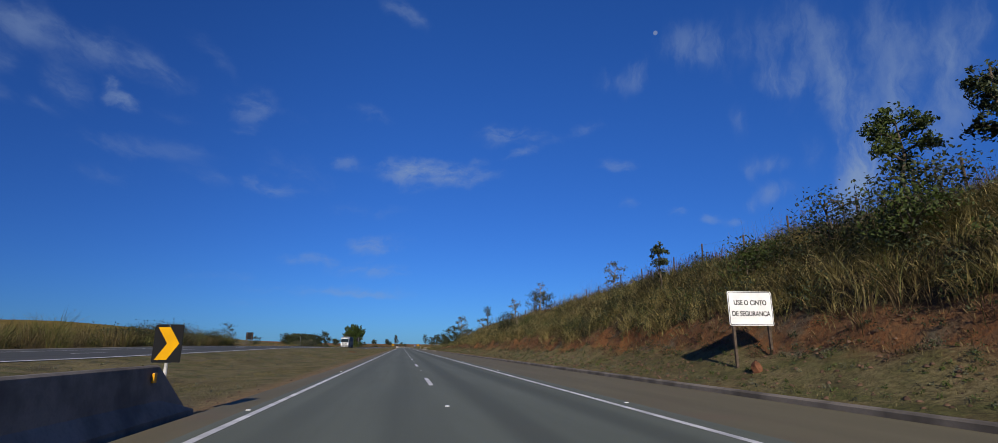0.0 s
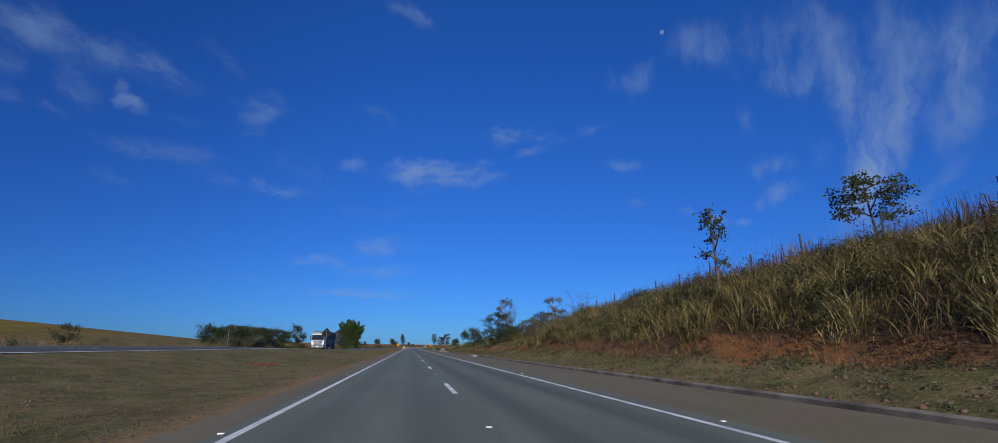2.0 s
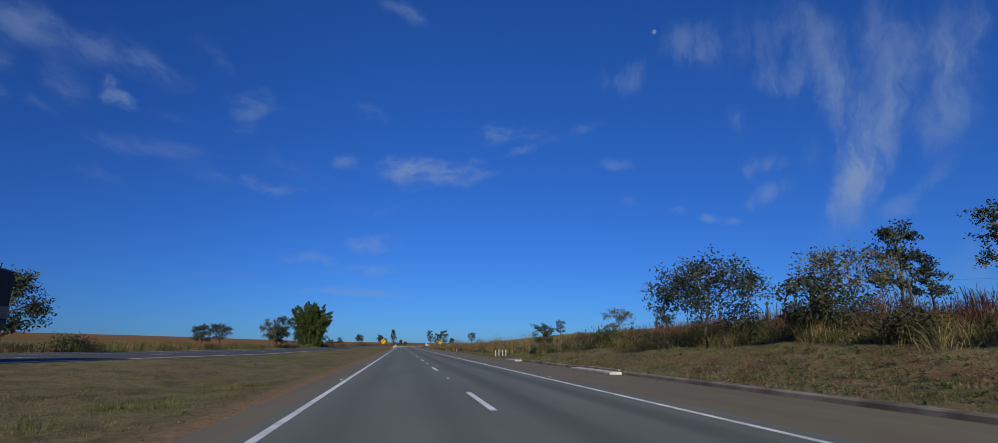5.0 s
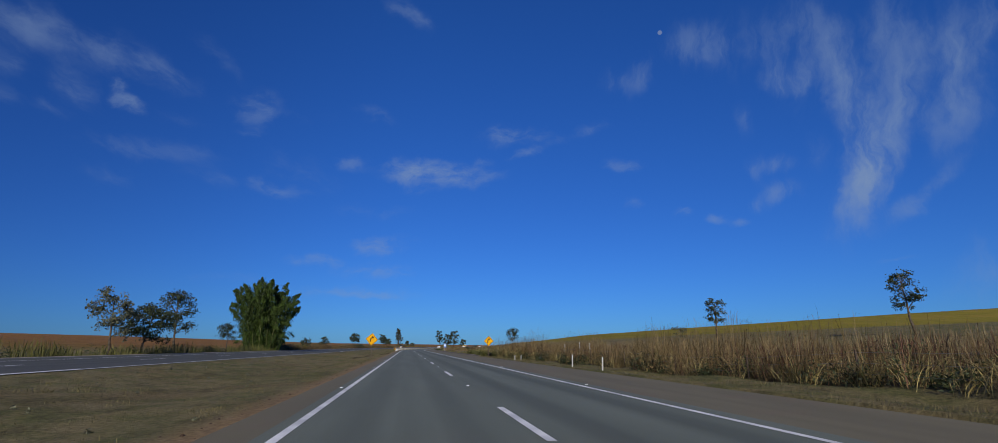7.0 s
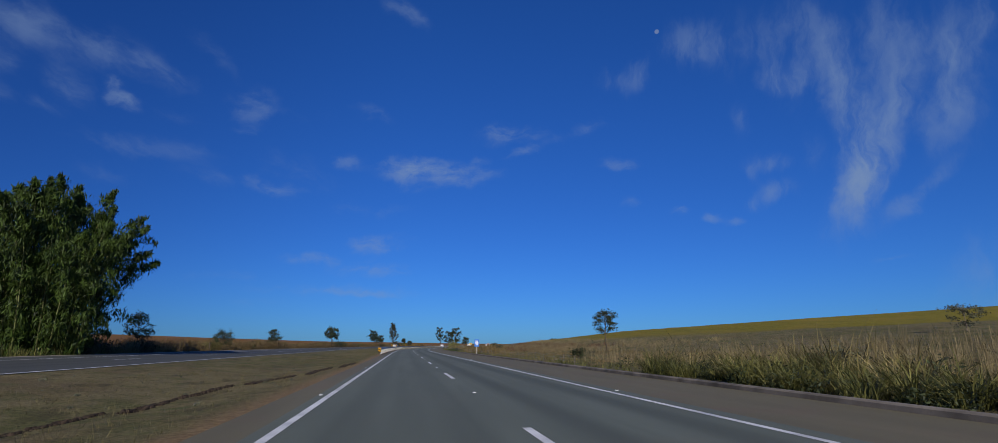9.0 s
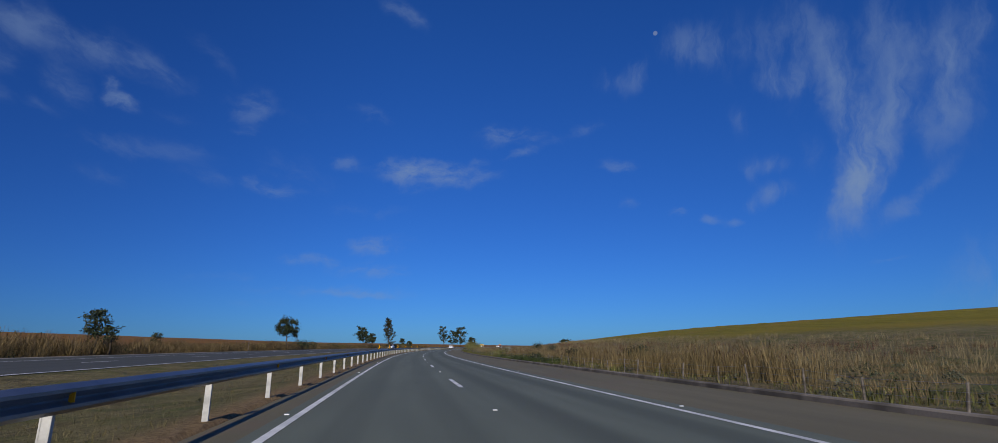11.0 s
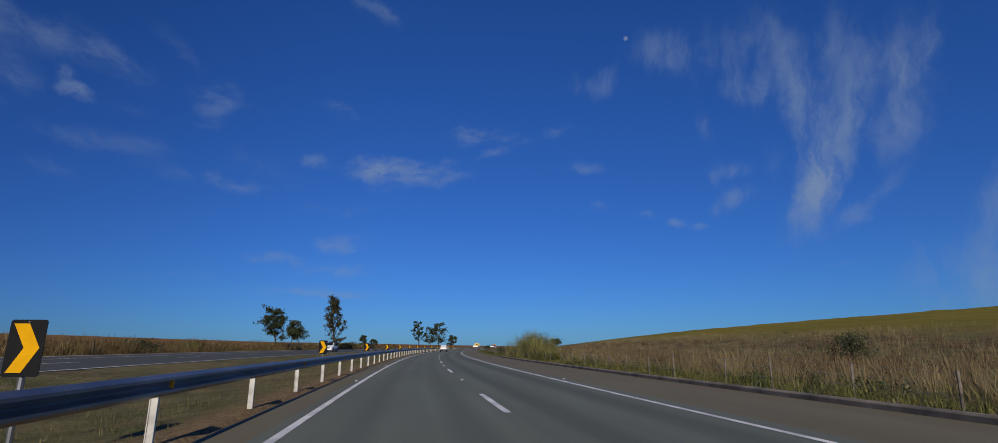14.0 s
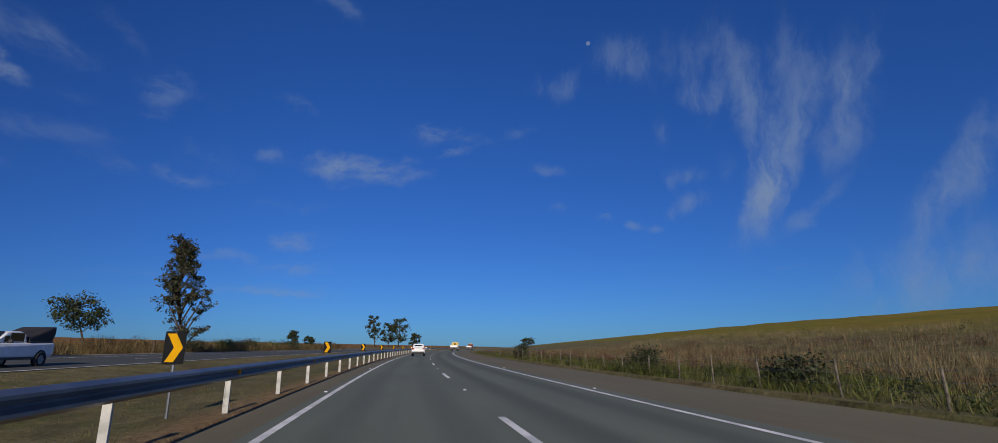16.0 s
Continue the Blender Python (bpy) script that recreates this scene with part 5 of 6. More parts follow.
def semi_trailer(s, u):
    """A cab-over lorry coming the other way: cab, then a long tarpaulin trailer; its nose points along -y."""
    root = thing("semi_trailer_truck", "white-fronted lorry with a long dark tarpaulin trailer", "truck", s=s, u=u, z=float(far_level(s)))
    cab = part("cab", loft([slab_section(0.04, 2.28, 0.72, 2.98, 0.16), slab_section(0.14, 2.42, 0.66, 3.12, 0.2), slab_section(0.5, 2.5, 0.62, 3.24, 0.24), slab_section(1.1, 2.5, 0.62, 3.38, 0.26),
                            slab_section(1.9, 2.5, 0.66, 3.42, 0.26), slab_section(2.05, 2.4, 0.8, 3.3, 0.2)]), M_CAB, root)
    outline_panel("screen_surround", [(-1.18, 1.80), (1.18, 1.80), (1.08, 2.84), (-1.08, 2.84)], 0.05, -0.01, M_TRIM, cab, "black windscreen surround")
    screen = outline_panel("windscreen", [(-1.09, 1.88), (1.09, 1.88), (1.00, 2.76), (-1.00, 2.76)], 0.02, -0.03, M_GLASS, cab)
    part("wiper", rodded(((-0.7, -0.045, 1.90), (0.1, -0.045, 1.99), 0.012, 0.012), ((0.2, -0.045, 1.90), (0.95, -0.045, 1.99), 0.012, 0.012), sides=5), M_TRIM, screen)
    part("sun_visor", boxed((2.2, 0.26, 0.15), (0, -0.12, 2.90), 0.05), M_SIGNWHITE, cab, "white sun visor")
    part("roof_lamp_bar", boxed((0.7, 0.22, 0.13), (0, 0.35, 3.30), 0.04), M_CAB, cab)
    grille = outline_panel("grille", [(-0.66, 0.98), (0.66, 0.98), (0.84, 1.70), (-0.84, 1.70)], 0.06, -0.02, M_TRIM, cab, "black grille with silver bars")
    for k in range(4):
        w = 1.30 + 0.09 * k
        part("grille_bar", boxed((w, 0.05, 0.07), (0, -0.045, 1.06 + 0.18 * k), 0.015), M_RIM, grille, "silver bar")
    part("badge", rodded(((0, -0.085, 1.38), (0, -0.06, 1.38), 0.11, 0.11), sides=12), M_RIM, grille)
    bumper = part("bumper", loft([slab_section(-0.10, 2.2, 0.34, 0.92, 0.1), slab_section(0.02, 2.44, 0.30, 0.95, 0.1), slab_section(0.5, 2.46, 0.32, 0.92, 0.1)]), M_TRUCK_GREY, cab, "dark grey bumper")
    part("number_plate", boxed((0.42, 0.012, 0.13), (0, -0.115, 0.55), 0.003), M_SIGNWHITE, bumper, "plain pale plate")
    for sx in (-1, 1):
        outline_panel("cheek_panel", [(sx * 0.88, 0.98), (sx * 1.16, 0.98), (sx * 1.16, 1.76), (sx * 1.04, 1.76)][::sx], 0.05, -0.012, M_SIGNWHITE, cab, "white panel beside the grille")
        part("headlamp", boxed((0.32, 0.08, 0.18), (sx * 0.98, -0.03, 0.88), 0.04), M_LAMP_CLEAR, cab, "clear headlamp")
        part("fog_lamp", rodded(((sx * 0.92, -0.12, 0.66), (sx * 0.92, -0.02, 0.66), 0.09, 0.09), sides=12), M_LAMP_CLEAR, bumper, "round clear fog lamp")
        part("door_mirror", boxed((0.14, 0.12, 0.75), (sx * 1.42, 0.15, 2.25), 0.04), M_TRIM, cab)
        part("mirror_arm", rodded(((sx * 1.2, 0.25, 2.55), (sx * 1.42, 0.15, 2.5), 0.02, 0.02), sides=5), M_TRIM, cab)
        part("side_window", boxed((0.02, 0.85, 0.65), (sx * 1.25, 0.75, 2.30), 0.01), M_GLASS, cab)
        part("step", boxed((0.06, 0.7, 0.5), (sx * 1.2, 0.95, 0.62), 0.03), M_TRIM, cab)
        for y in (1.2, 4.0, 5.25, 12.2, 13.45, 14.7):
            wheel(root, sx * 1.08, y, 0.52, 0.32)
        part("fuel_tank", rodded(((sx * 0.9, 2.0, 0.78), (sx * 0.9, 3.2, 0.78), 0.32, 0.32), sides=12), M_TRUCK_GREY, root)
        part("side_guard", boxed((0.04, 12.4, 0.62), (sx * 1.22, 9.3, 1.26), 0.01), M_TRIM, root)
        part("tool_locker", boxed((0.35, 4.4, 0.60), (sx * 1.04, 8.7, 0.72), 0.03), M_TRIM, root)
        for k in range(8):
            part("side_board", boxed((0.05, 1.52, 0.50), (sx * 1.285, 3.92 + 1.56 * k, 1.80), 0.012), M_BOARD, root, "pale dusty side board")
        part("mud_flap", boxed((0.5, 0.03, 0.6), (sx * 1.0, 15.5, 0.55), 0.005), M_TRIM, root)
    part("chassis", boxed((1.0, 14.6, 0.30), (0, 8.2, 1.0), 0.03), M_TRIM, root)
    part("load_bed", boxed((2.5, 12.6, 0.22), (0, 9.4, 1.42), 0.02), M_TRIM, root)
    part("bulkhead", boxed((2.5, 0.30, 0.75), (0, 2.85, 3.15), 0.06), M_BOARD, root, "pale beige front box of the trailer")
    bulge = [slab_section(3.05, 2.50, 1.98, 3.52, 0.16, 0.0)]
    for k in range(17):
        y = 3.15 + 12.4 * k / 16
        bulge.append(slab_section(y, 2.55 + 0.03 * math.sin(k * 2.1), 1.98, 3.55 + 0.05 * (k % 2), 0.20, 0.0))
    bulge.append(slab_section(15.65, 2.50, 1.98, 3.50, 0.16, 0.0))
    part("tarpaulin", loft(bulge), M_TARP, root, "dark brown tarpaulin over the load")
    part("rear_frame", boxed((2.5, 0.08, 0.6), (0, 15.66, 1.72), 0.02), M_TRIM, root)


def tail_truck(s, u, material, label, length=7.0):
    """A lorry ahead, seen from behind."""
    root = thing("truck", label, "truck", s=s, u=u, z=0)
    part("chassis", boxed((1.0, length + 2, 0.3), (0, length / 2 + 0.8, 0.85), 0.03), M_TRIM, root)
    part("load_bed", boxed((2.4, length, 0.16), (0, length / 2, 1.10), 0.02), M_TRIM, root)
    part("tailgate", boxed((2.4, 0.08, 0.62), (0, 0.04, 1.46), 0.02), M_SIGNWHITE, root, "pale tailgate")
    for sx in (-1, 1):
        part("side_board", boxed((0.07, length - 0.2, 0.55), (sx * 1.16, length / 2 + 0.1, 1.44), 0.015), material, root)
    head = part("headboard", boxed((2.3, 0.10, 1.25), (0, length - 0.05, 2.05), 0.04), material, root)
    part("window", boxed((0.8, 0.02, 0.42), (0, length - 0.11, 2.22), 0.01), M_GLASS, head)
    part("load", boxed((1.9, length * 0.55, 0.8), (0, length * 0.62, 1.60), 0.12), material, root)
    part("cab", loft([slab_section(length + 0.3, 2.3, 0.6, 2.7, 0.15), slab_section(length + 1.6, 2.3, 0.6, 2.6, 0.15), slab_section(length + 2.0, 2.2, 0.6, 1.7, 0.15)]), M_CAR, root)
    part("rear_bumper", boxed((2.3, 0.12, 0.2), (0, -0.02, 0.62), 0.02), M_TRUCK_GREY, root)
    for sx in (-1, 1):
        part("tail_lamp", boxed((0.3, 0.06, 0.14), (sx * 0.9, -0.06, 0.88), 0.01), M_LAMP_RED, root, "red tail lamp")
        for y in (1.4, length + 1.0):
            wheel(root, sx * 0.98, y, 0.48, 0.30)
    part("beacon_bar", boxed((1.2, 0.2, 0.18), (0, length + 0.8, 2.80), 0.03), M_AMBER, root)


# ---- road furniture ----
for k in range(-2, 48):
    road_stud(11.3 + 16 * k, 0.0)
    road_stud(11.3 + 16 * k, -3.82)
    road_stud(11.3 + 16 * k, 3.90)
for a, b in ((-60, 134.6), (138.4, 188.3), (193.7, 207), (304, 537)):
    kerb(a, b)
for a, b in ((136.5, 3.6), (191, 5.2), (209, 3.6)):
    drain_slab(a, b)
concrete_barrier()
tagged(part("gutter_edge", sweep([(-0.45, -0.2), (-0.45, 0.015), (-0.38, 0.025), (0.22, -0.15), (0.25, -0.3)], -60, 262, 4.0, -16.3, 0.0, far_level), M_EDGING), "whitewashed concrete edging of the opposite carriageway", "kerb", kind="structure")
guard_rail()
seat_belt_sign()
chevron_sign(10.4, -5.05, 0.86, 0.66, 0.5, 0.06, 8, False)
for k in range(16):
    chevron_sign(441.0 + 18.2 * k, -5.8, 0.0, 0.58, 0.37, 0.90, 6)
bend_sign(296, -5.85, 2.15, 6)
bend_sign(297.0, 7.6, 1.82, 0, 0.82)
sign_back(138.4, -11.8, 2.42, 0.98, True, "grey back of a diamond warning sign on a steel post")
sign_back(154, -28.4, 2.3, 0.9, True, "diamond sign turned edge-on beyond the opposite carriageway", turn=68)
sign_back(104, -28.4, 1.9, 0, False, "dark back of a rectangular road sign on two posts", 1.25, 1.3)
kilometre_sign()
fence(2, 250, 4.2, 17.6, 1.7, 0.055, M_POSTWOOD, 11, "old wire fence with leaning wooden posts along the bank")
fence(216, 300, 5.6, 11.0, 1.0, 0.035, M_POSTWOOD, 12, "wire fence on thin wooden posts in tall grass", 3, False)
fence(334, 478, 2.0, 8.6, 0.58, 0.032, M_POSTGREY, 13, "low wire fence with thin weathered posts behind the kerb")
fence(480, 640, 2.7, 8.7, 0.86, 0.034, M_POSTGREY, 15, "wire fence with weathered grey posts behind the kerb")
for s, u, h in ((282.7, 12.6, 1.5), (281.0, 13.5, 1.55), (280.0, 14.1, 1.5), (265.2, 7.8, 0.7), (260.2, 7.8, 0.65), (283.0, 7.9, 0.42), (283.1, 8.5, 0.45)):
    p = thing("fence_post", "single whitewashed wooden post in the verge grass", "post", "white verge posts", s=s, u=u)
    part("post", rodded(((0, 0, -0.3), (0.03, 0.0, h), 0.042, 0.038), sides=7), M_POSTWHITE, p)
for k in range(4):
    p = thing("guide_post", "short white painted guide post in the shoulder grass", "guide post", "guide posts", s=221.0 + 0.15 * (k % 2), u=7.75 + 0.36 * k, turn=3 * k)
    part("post", boxed((0.09, 0.09, 0.95 + 0.05 * (k % 2)), (0, 0, 0.18), 0.02), M_POSTWHITE, p)
for s, u, h in ((424, -29.2, 1.5), (462, -29.0, 1.6), (486, -29.4, 1.3), (520, -29.0, 1.4), (385, -29.5, 1.4), (580, -29.2, 1.5), (601, -29.2, 1.5), (640, -29.0, 1.4)):
    p = thing("marker_post", "slim pale marker post beside the opposite carriageway", "marker post", "marker posts", s=s, u=u)
    part("post", boxed((0.14, 0.10, h + 0.4), (0, 0, (h - 0.4) / 2), 0.015), M_POSTWOOD, p)
bm = bmesh.new()
bmesh.ops.create_icosphere(bm, subdivisions=2, radius=0.15)
for v in bm.verts:
    v.co *= 1 + 0.35 * (noise.noise(v.co * 7) + 0.3 * noise.noise(v.co * 19))
    v.co.z *= 1.35
clod = part("termite_mound", bm, M_CLAY)
clod.matrix_basis = spot(13.8, 8.95, None)
clod.location.z += 0.11
tagged(clod, "small red clay mound on the bank", "clay mound")

# ---- vehicles in their places ----
suv(613, -1.7)
semi_trailer(176.5, -19.0)
pickup(566.0, -19.2)
tail_truck(712, 1.9, M_TRUCK_YELLOW, "yellow flatbed lorry far ahead in the outer lane")
tail_truck(790, 2.0, M_TRUCK_RED, "dark red lorry far ahead in the outer lane", 9.0)

# ---- trees and shrubs of the bank ----
BANK = "trees along the bank"
for s, u, h, w, stem, seed, foliage, count, leaf, label in (
        (18.0, 20.6, 5.4, 3.2, 2.6, 21, L_GREEN, 3000, 0.17, "leafy green young tree on top of the bank"),
        (15.0, 21.4, 6.0, 2.4, 2.2, 22, L_TREE, 2400, 0.17, "slender dark-leaved tree on top of the bank"),
        (28.8, 13.9, 3.7, 1.2, 1.5, 23, L_TREE, 1100, 0.14, "small dark bushy sapling on the bank"),
        (52.0, 20.6, 4.4, 2.7, 2.0, 24, L_PALE, 900, 0.14, "thin dusty tree with a loose crown"),
        (72.5, 18.0, 5.4, 2.5, 3.0, 25, L_PALE, 560, 0.11, "tall thin tree with a sparse flat crown"),
        (66.5, 13.4, 4.2, 1.9, 1.6, 26, L_PALE, 800, 0.11, "open slender tree with upright dusty branches"),
        (67.0, 15.6, 4.4, 2.6, 1.4, 27, L_TREE, 1100, 0.10, "open-branched tree on the bank"),
        (91.0, 23.8, 5.0, 4.4, 1.8, 28, L_TREE, 2300, 0.17, "round-crowned small tree behind the fence"),
        (90.0, 13.4, 5.2, 1.7, 2.2, 29, L_TREE, 800, 0.14, "scraggly leaning tree at the edge of the bank"),
        (147.5, 21.0, 6.4, 3.8, 2.6, 31, L_PALE, 1500, 0.16, "small tree with an airy crown on a thin trunk"),
        (130.0, 14.4, 3.3, 2.2, 0.9, 32, L_TREE, 2000, 0.11, "dense dark tree on the bank"),
        (150.5, 18.2, 3.5, 1.7, 1.0, 33, L_TREE, 1100, 0.16, "small leafy tree beside the fence"),
        (151.7, 14.4, 2.8, 1.8, 0.8, 49, L_TREE, 900, 0.14, "small leafy tree beside the fence"),
        (153.5, 18.4, 2.4, 1.5, 0.8, 50, L_TREE, 700, 0.14, "small leafy tree beside the fence"),
        (160.0, 14.2, 6.2, 6.4, 0.7, 34, L_TREE, 12000, 0.115, "wide spreading tree with layered foliage"),
        (171.5, 18.2, 9.3, 4.8, 3.4, 35, L_PALE, 6500, 0.12, "tall pale-trunked tree with a sparse dry crown"),
        (155.5, 11.9, 3.4, 2.4, 1.0, 36, L_TREE, 1300, 0.16, "dark leaning tree at the foot of the bank"),
        (191.0, 13.0, 4.7, 6.6, 1.2, 37, L_TREE, 8000, 0.14, "broad dark-leaved tree beside the fence"),
        (185.0, 13.6, 2.6, 2.8, 0.8, 38, L_TREE, 1500, 0.16, "low rounded dark tree beside the fence"),
        (198.0, 28.4, 5.8, 8.0, 1.2, 39, L_PALE, 4200, 0.2, "rounded dusty tree behind the fence"),
        (200.5, 35.5, 8.0, 5.4, 2.6, 40, L_TREE, 3200, 0.22, "taller dark tree behind the fence"),
        (205.0, 43.5, 5.2, 3.4, 2.0, 41, L_TREE, 1700, 0.2, "small tree on the slope behind the fence"),
        (194.0, 36.0, 8.0, 3.4, 4.2, 51, L_TREE, 1700, 0.18, "tall thin tree on the slope behind the fence"),
        (216.0, 11.4, 3.0, 2.5, 1.2, 42, L_TREE, 1300, 0.15, "small round tree above dry grass"),
        (228.0, 24.3, 4.6, 4.2, 1.6, 43, L_PALE, 1500, 0.18, "pale bushy tree on the slope"),
        (262.0, 48.0, 6.0, 4.4, 2.4, 44, L_TREE, 1600, 0.22, "lone tree on the grassy slope"),
        (299.0, 38.5, 6.9, 3.2, 3.9, 45, L_TREE, 1500, 0.2, "lone small tree on the grassy slope"),
        (295.0, 65.0, 9.6, 4.8, 3.6, 46, L_TREE, 2400, 0.24, "tall lone tree on the slope"),
        (369.0, 24.9, 6.2, 4.6, 3.0, 47, L_TREE, 1500, 0.22, "lone tree with a bare trunk in the dry field"),
        (352.0, 62.0, 3.4, 4.4, 0.4, 48, L_PALE, 1200, 0.2, "low pale thicket on the hillside")):
    tree(foot(s, u), h, w, stem, seed, label, foliage, M_BARK_PALE if foliage is L_PALE else None, count, leaf, group=BANK, puff=0.085 * w + 0.12)
tree(foot(140.0, 22.6), 5.8, 4.6, 1.0, 61, "bare leafless shrub with many thin branches", L_PALE, None, 60, 0.1, 8, 7, group=BANK, stems=3, name="bare_shrub", category="shrub")
for s, u, h, w, seed, foliage, label in (
        (68.0, 12.6, 3.0, 2.6, 71, L_TREE, "dense dark shrub on the bank"), (70.5, 12.4, 2.0, 2.4, 93, L_TREE, "dense dark shrub on the bank"), (16.5, 14.8, 2.4, 3.0, 94, L_TREE, "dense dark shrub on the bank"), (13.0, 14.8, 2.6, 3.2, 95, L_TREE, "dense dark shrub on the bank"), (60.0, 13.0, 1.6, 1.8, 72, L_GREEN, "green shrub in the bank grass"),
        (20.5, 14.0, 1.7, 2.2, 73, L_GREEN, "bright green leafy shrub in the grass"), (12.5, 13.6, 2.0, 2.4, 74, L_GREEN, "bright green leafy shrub in the grass"),
        (105.0, 16.0, 1.5, 2.0, 75, L_TREE, "dark low shrub on the bank"), 
        (126.5, 13.6, 1.9, 2.6, 77, L_PALE, "dusty overhanging shrub at the bank's edge"), (158.5, 16.6, 2.4, 3.6, 78, L_TREE, "dark dense shrub below the fence"), (162.0, 16.9, 2.5, 3.4, 401, L_TREE, "dark dense shrub below the fence"), (165.2, 16.6, 2.5, 3.2, 402, L_TREE, "dark dense shrub below the fence"), (167.2, 15.9, 2.1, 2.6, 403, L_TREE, "dark dense shrub below the fence"), (154.5, 16.4, 2.2, 3.4, 404, L_TREE, "dark dense shrub below the fence"),
        (170.6, 14.3, 1.25, 2.2, 79, L_GREEN, "green rounded shrub in tall grass below the fence"), (177.5, 14.2, 1.2, 2.2, 80, L_OLIVE, "dry brown-leaved shrub below the fence"), (181.0, 13.8, 1.1, 1.8, 405, L_OLIVE, "dry brown-leaved shrub below the fence"), (412.6, 8.9, 0.65, 1.0, 406, L_TREE, "dark green bush just behind the kerb"), (417.8, 13.6, 1.3, 1.5, 407, L_OLIVE, "dark twiggy bush in the dry field"),
        (186.0, 15.5, 1.6, 3.0, 81, L_TREE, "dark low shrub below the fence"), (207.0, 14.2, 1.4, 2.6, 82, L_GREEN, "green shrub in dry grass"),
        (318.0, 13.5, 1.1, 1.6, 84, L_PALE, "grey-green bush in the dry field"),
        (352.0, 15.0, 1.0, 1.4, 85, L_TREE, "dark bush in the dry field"), (412.0, 17.5, 1.5, 2.0, 86, L_TREE, "dark bush in the dry field"),
        (450.5, 12.6, 1.1, 1.3, 87, L_BLOOM, "pale flowering bush behind the kerb"), (470.0, 24.0, 1.2, 2.0, 88, L_PALE, "pale bush in the dry field"),
        (503.0, 26.5, 2.0, 2.8, 89, L_TREE, "dark bush in the dry field"), (566.0, 10.4, 1.2, 2.0, 90, L_TREE, "dark bush behind the low fence"),
        (554.5, 9.8, 1.0, 1.9, 91, L_TREE, "dark low bush behind the fence"), (595.0, 9.5, 1.7, 1.8, 92, L_TREE, "dark bush beside the fence")):
    shrub(foot(s, u), h, w, seed, label, foliage, int(650 * w), 0.125, group="shrubs by the road")

# ---- beyond the opposite carriageway ----
for s, u, h, w, stem, seed, foliage, count, leaf, label in (
        (101.0, -30.8, 4.4, 3.4, 0.6, 101, L_TREE, 1000, 0.15, "wind-leaned bush beyond the opposite carriageway"),
        (120.0, -31.5, 2.2, 2.6, 0.5, 102, L_TREE, 900, 0.15, "small bush beyond the opposite carriageway"),
        (160.0, -32.5, 3.4, 6.0, 0.3, 103, L_TREE, 4200, 0.26, "dark dense tree in a roadside thicket"), (167.0, -31.5, 4.0, 6.4, 0.3, 104, L_TREE, 4200, 0.26, "dark dense tree in a roadside thicket"),
        (174.0, -33.0, 4.4, 6.4, 0.4, 105, L_TREE, 4200, 0.26, "dark dense tree in a roadside thicket"), (181.0, -31.5, 4.2, 6.6, 0.3, 106, L_TREE, 4200, 0.26, "dark dense tree in a roadside thicket"),
        (189.0, -32.6, 4.4, 6.4, 0.4, 107, L_TREE, 4200, 0.26, "dark dense tree in a roadside thicket"), (198.0, -32.0, 4.8, 6.6, 0.4, 108, L_TREE, 4200, 0.26, "dark dense tree in a roadside thicket"),
        (211.0, -30.2, 6.5, 6.0, 1.2, 109, L_TREE, 4600, 0.2, "large dark tree beyond the opposite carriageway"),
        (252.0, -30.6, 4.0, 3.4, 1.5, 110, L_TREE, 2000, 0.2, "round-crowned tree beyond the opposite carriageway"), (266.0, -32.3, 4.8, 4.4, 1.6, 111, L_TREE, 2200, 0.2, "round-crowned tree beyond the opposite carriageway"),
        (291.0, -29.8, 6.4, 4.6, 2.4, 112, L_PALE, 2600, 0.22, "tall dusty tree with an open crown"), (298.0, -30.2, 5.8, 5.6, 1.8, 113, L_TREE, 4200, 0.22, "spreading dark tree beyond the opposite carriageway"),
        (308.0, -30.8, 8.6, 5.6, 2.8, 114, L_TREE, 3200, 0.22, "tall tree with a ragged dark crown"), (327.0, -30.6, 5.0, 3.8, 2.6, 115, L_TREE, 1500, 0.2, "small flat-topped tree in dry grass"),
        (371.0, -32.8, 4.8, 3.8, 1.4, 116, L_TREE, 1700, 0.2, "small tree beyond the opposite carriageway"), (392.0, -30.0, 3.4, 3.4, 1.0, 117, L_TREE, 1300, 0.2, "small dark tree in dry grass"),
        (423.0, -29.8, 4.6, 3.0, 1.6, 118, L_TREE, 1900, 0.2, "small dark tree beyond the opposite carriageway"), (430.0, -32.5, 2.6, 1.6, 0.8, 119, L_TREE, 700, 0.18, "small slender bush in dry grass"),
        (447.0, -36.0, 3.0, 1.5, 1.3, 120, L_TREE, 500, 0.18, "thin young tree in dry grass"), (516.0, -36.0, 3.2, 1.5, 1.3, 122, L_PALE, 160, 0.16, "bare thin young tree in dry grass")):
    hedge = 103 <= seed <= 108
    tree(foot(s, u), h, w, stem, seed, label, foliage, None, count, leaf, 13 if hedge else 8, 6, 0.10 * w + 0.14, 0.35 if hedge else 0.8, group="trees beyond the opposite carriageway")
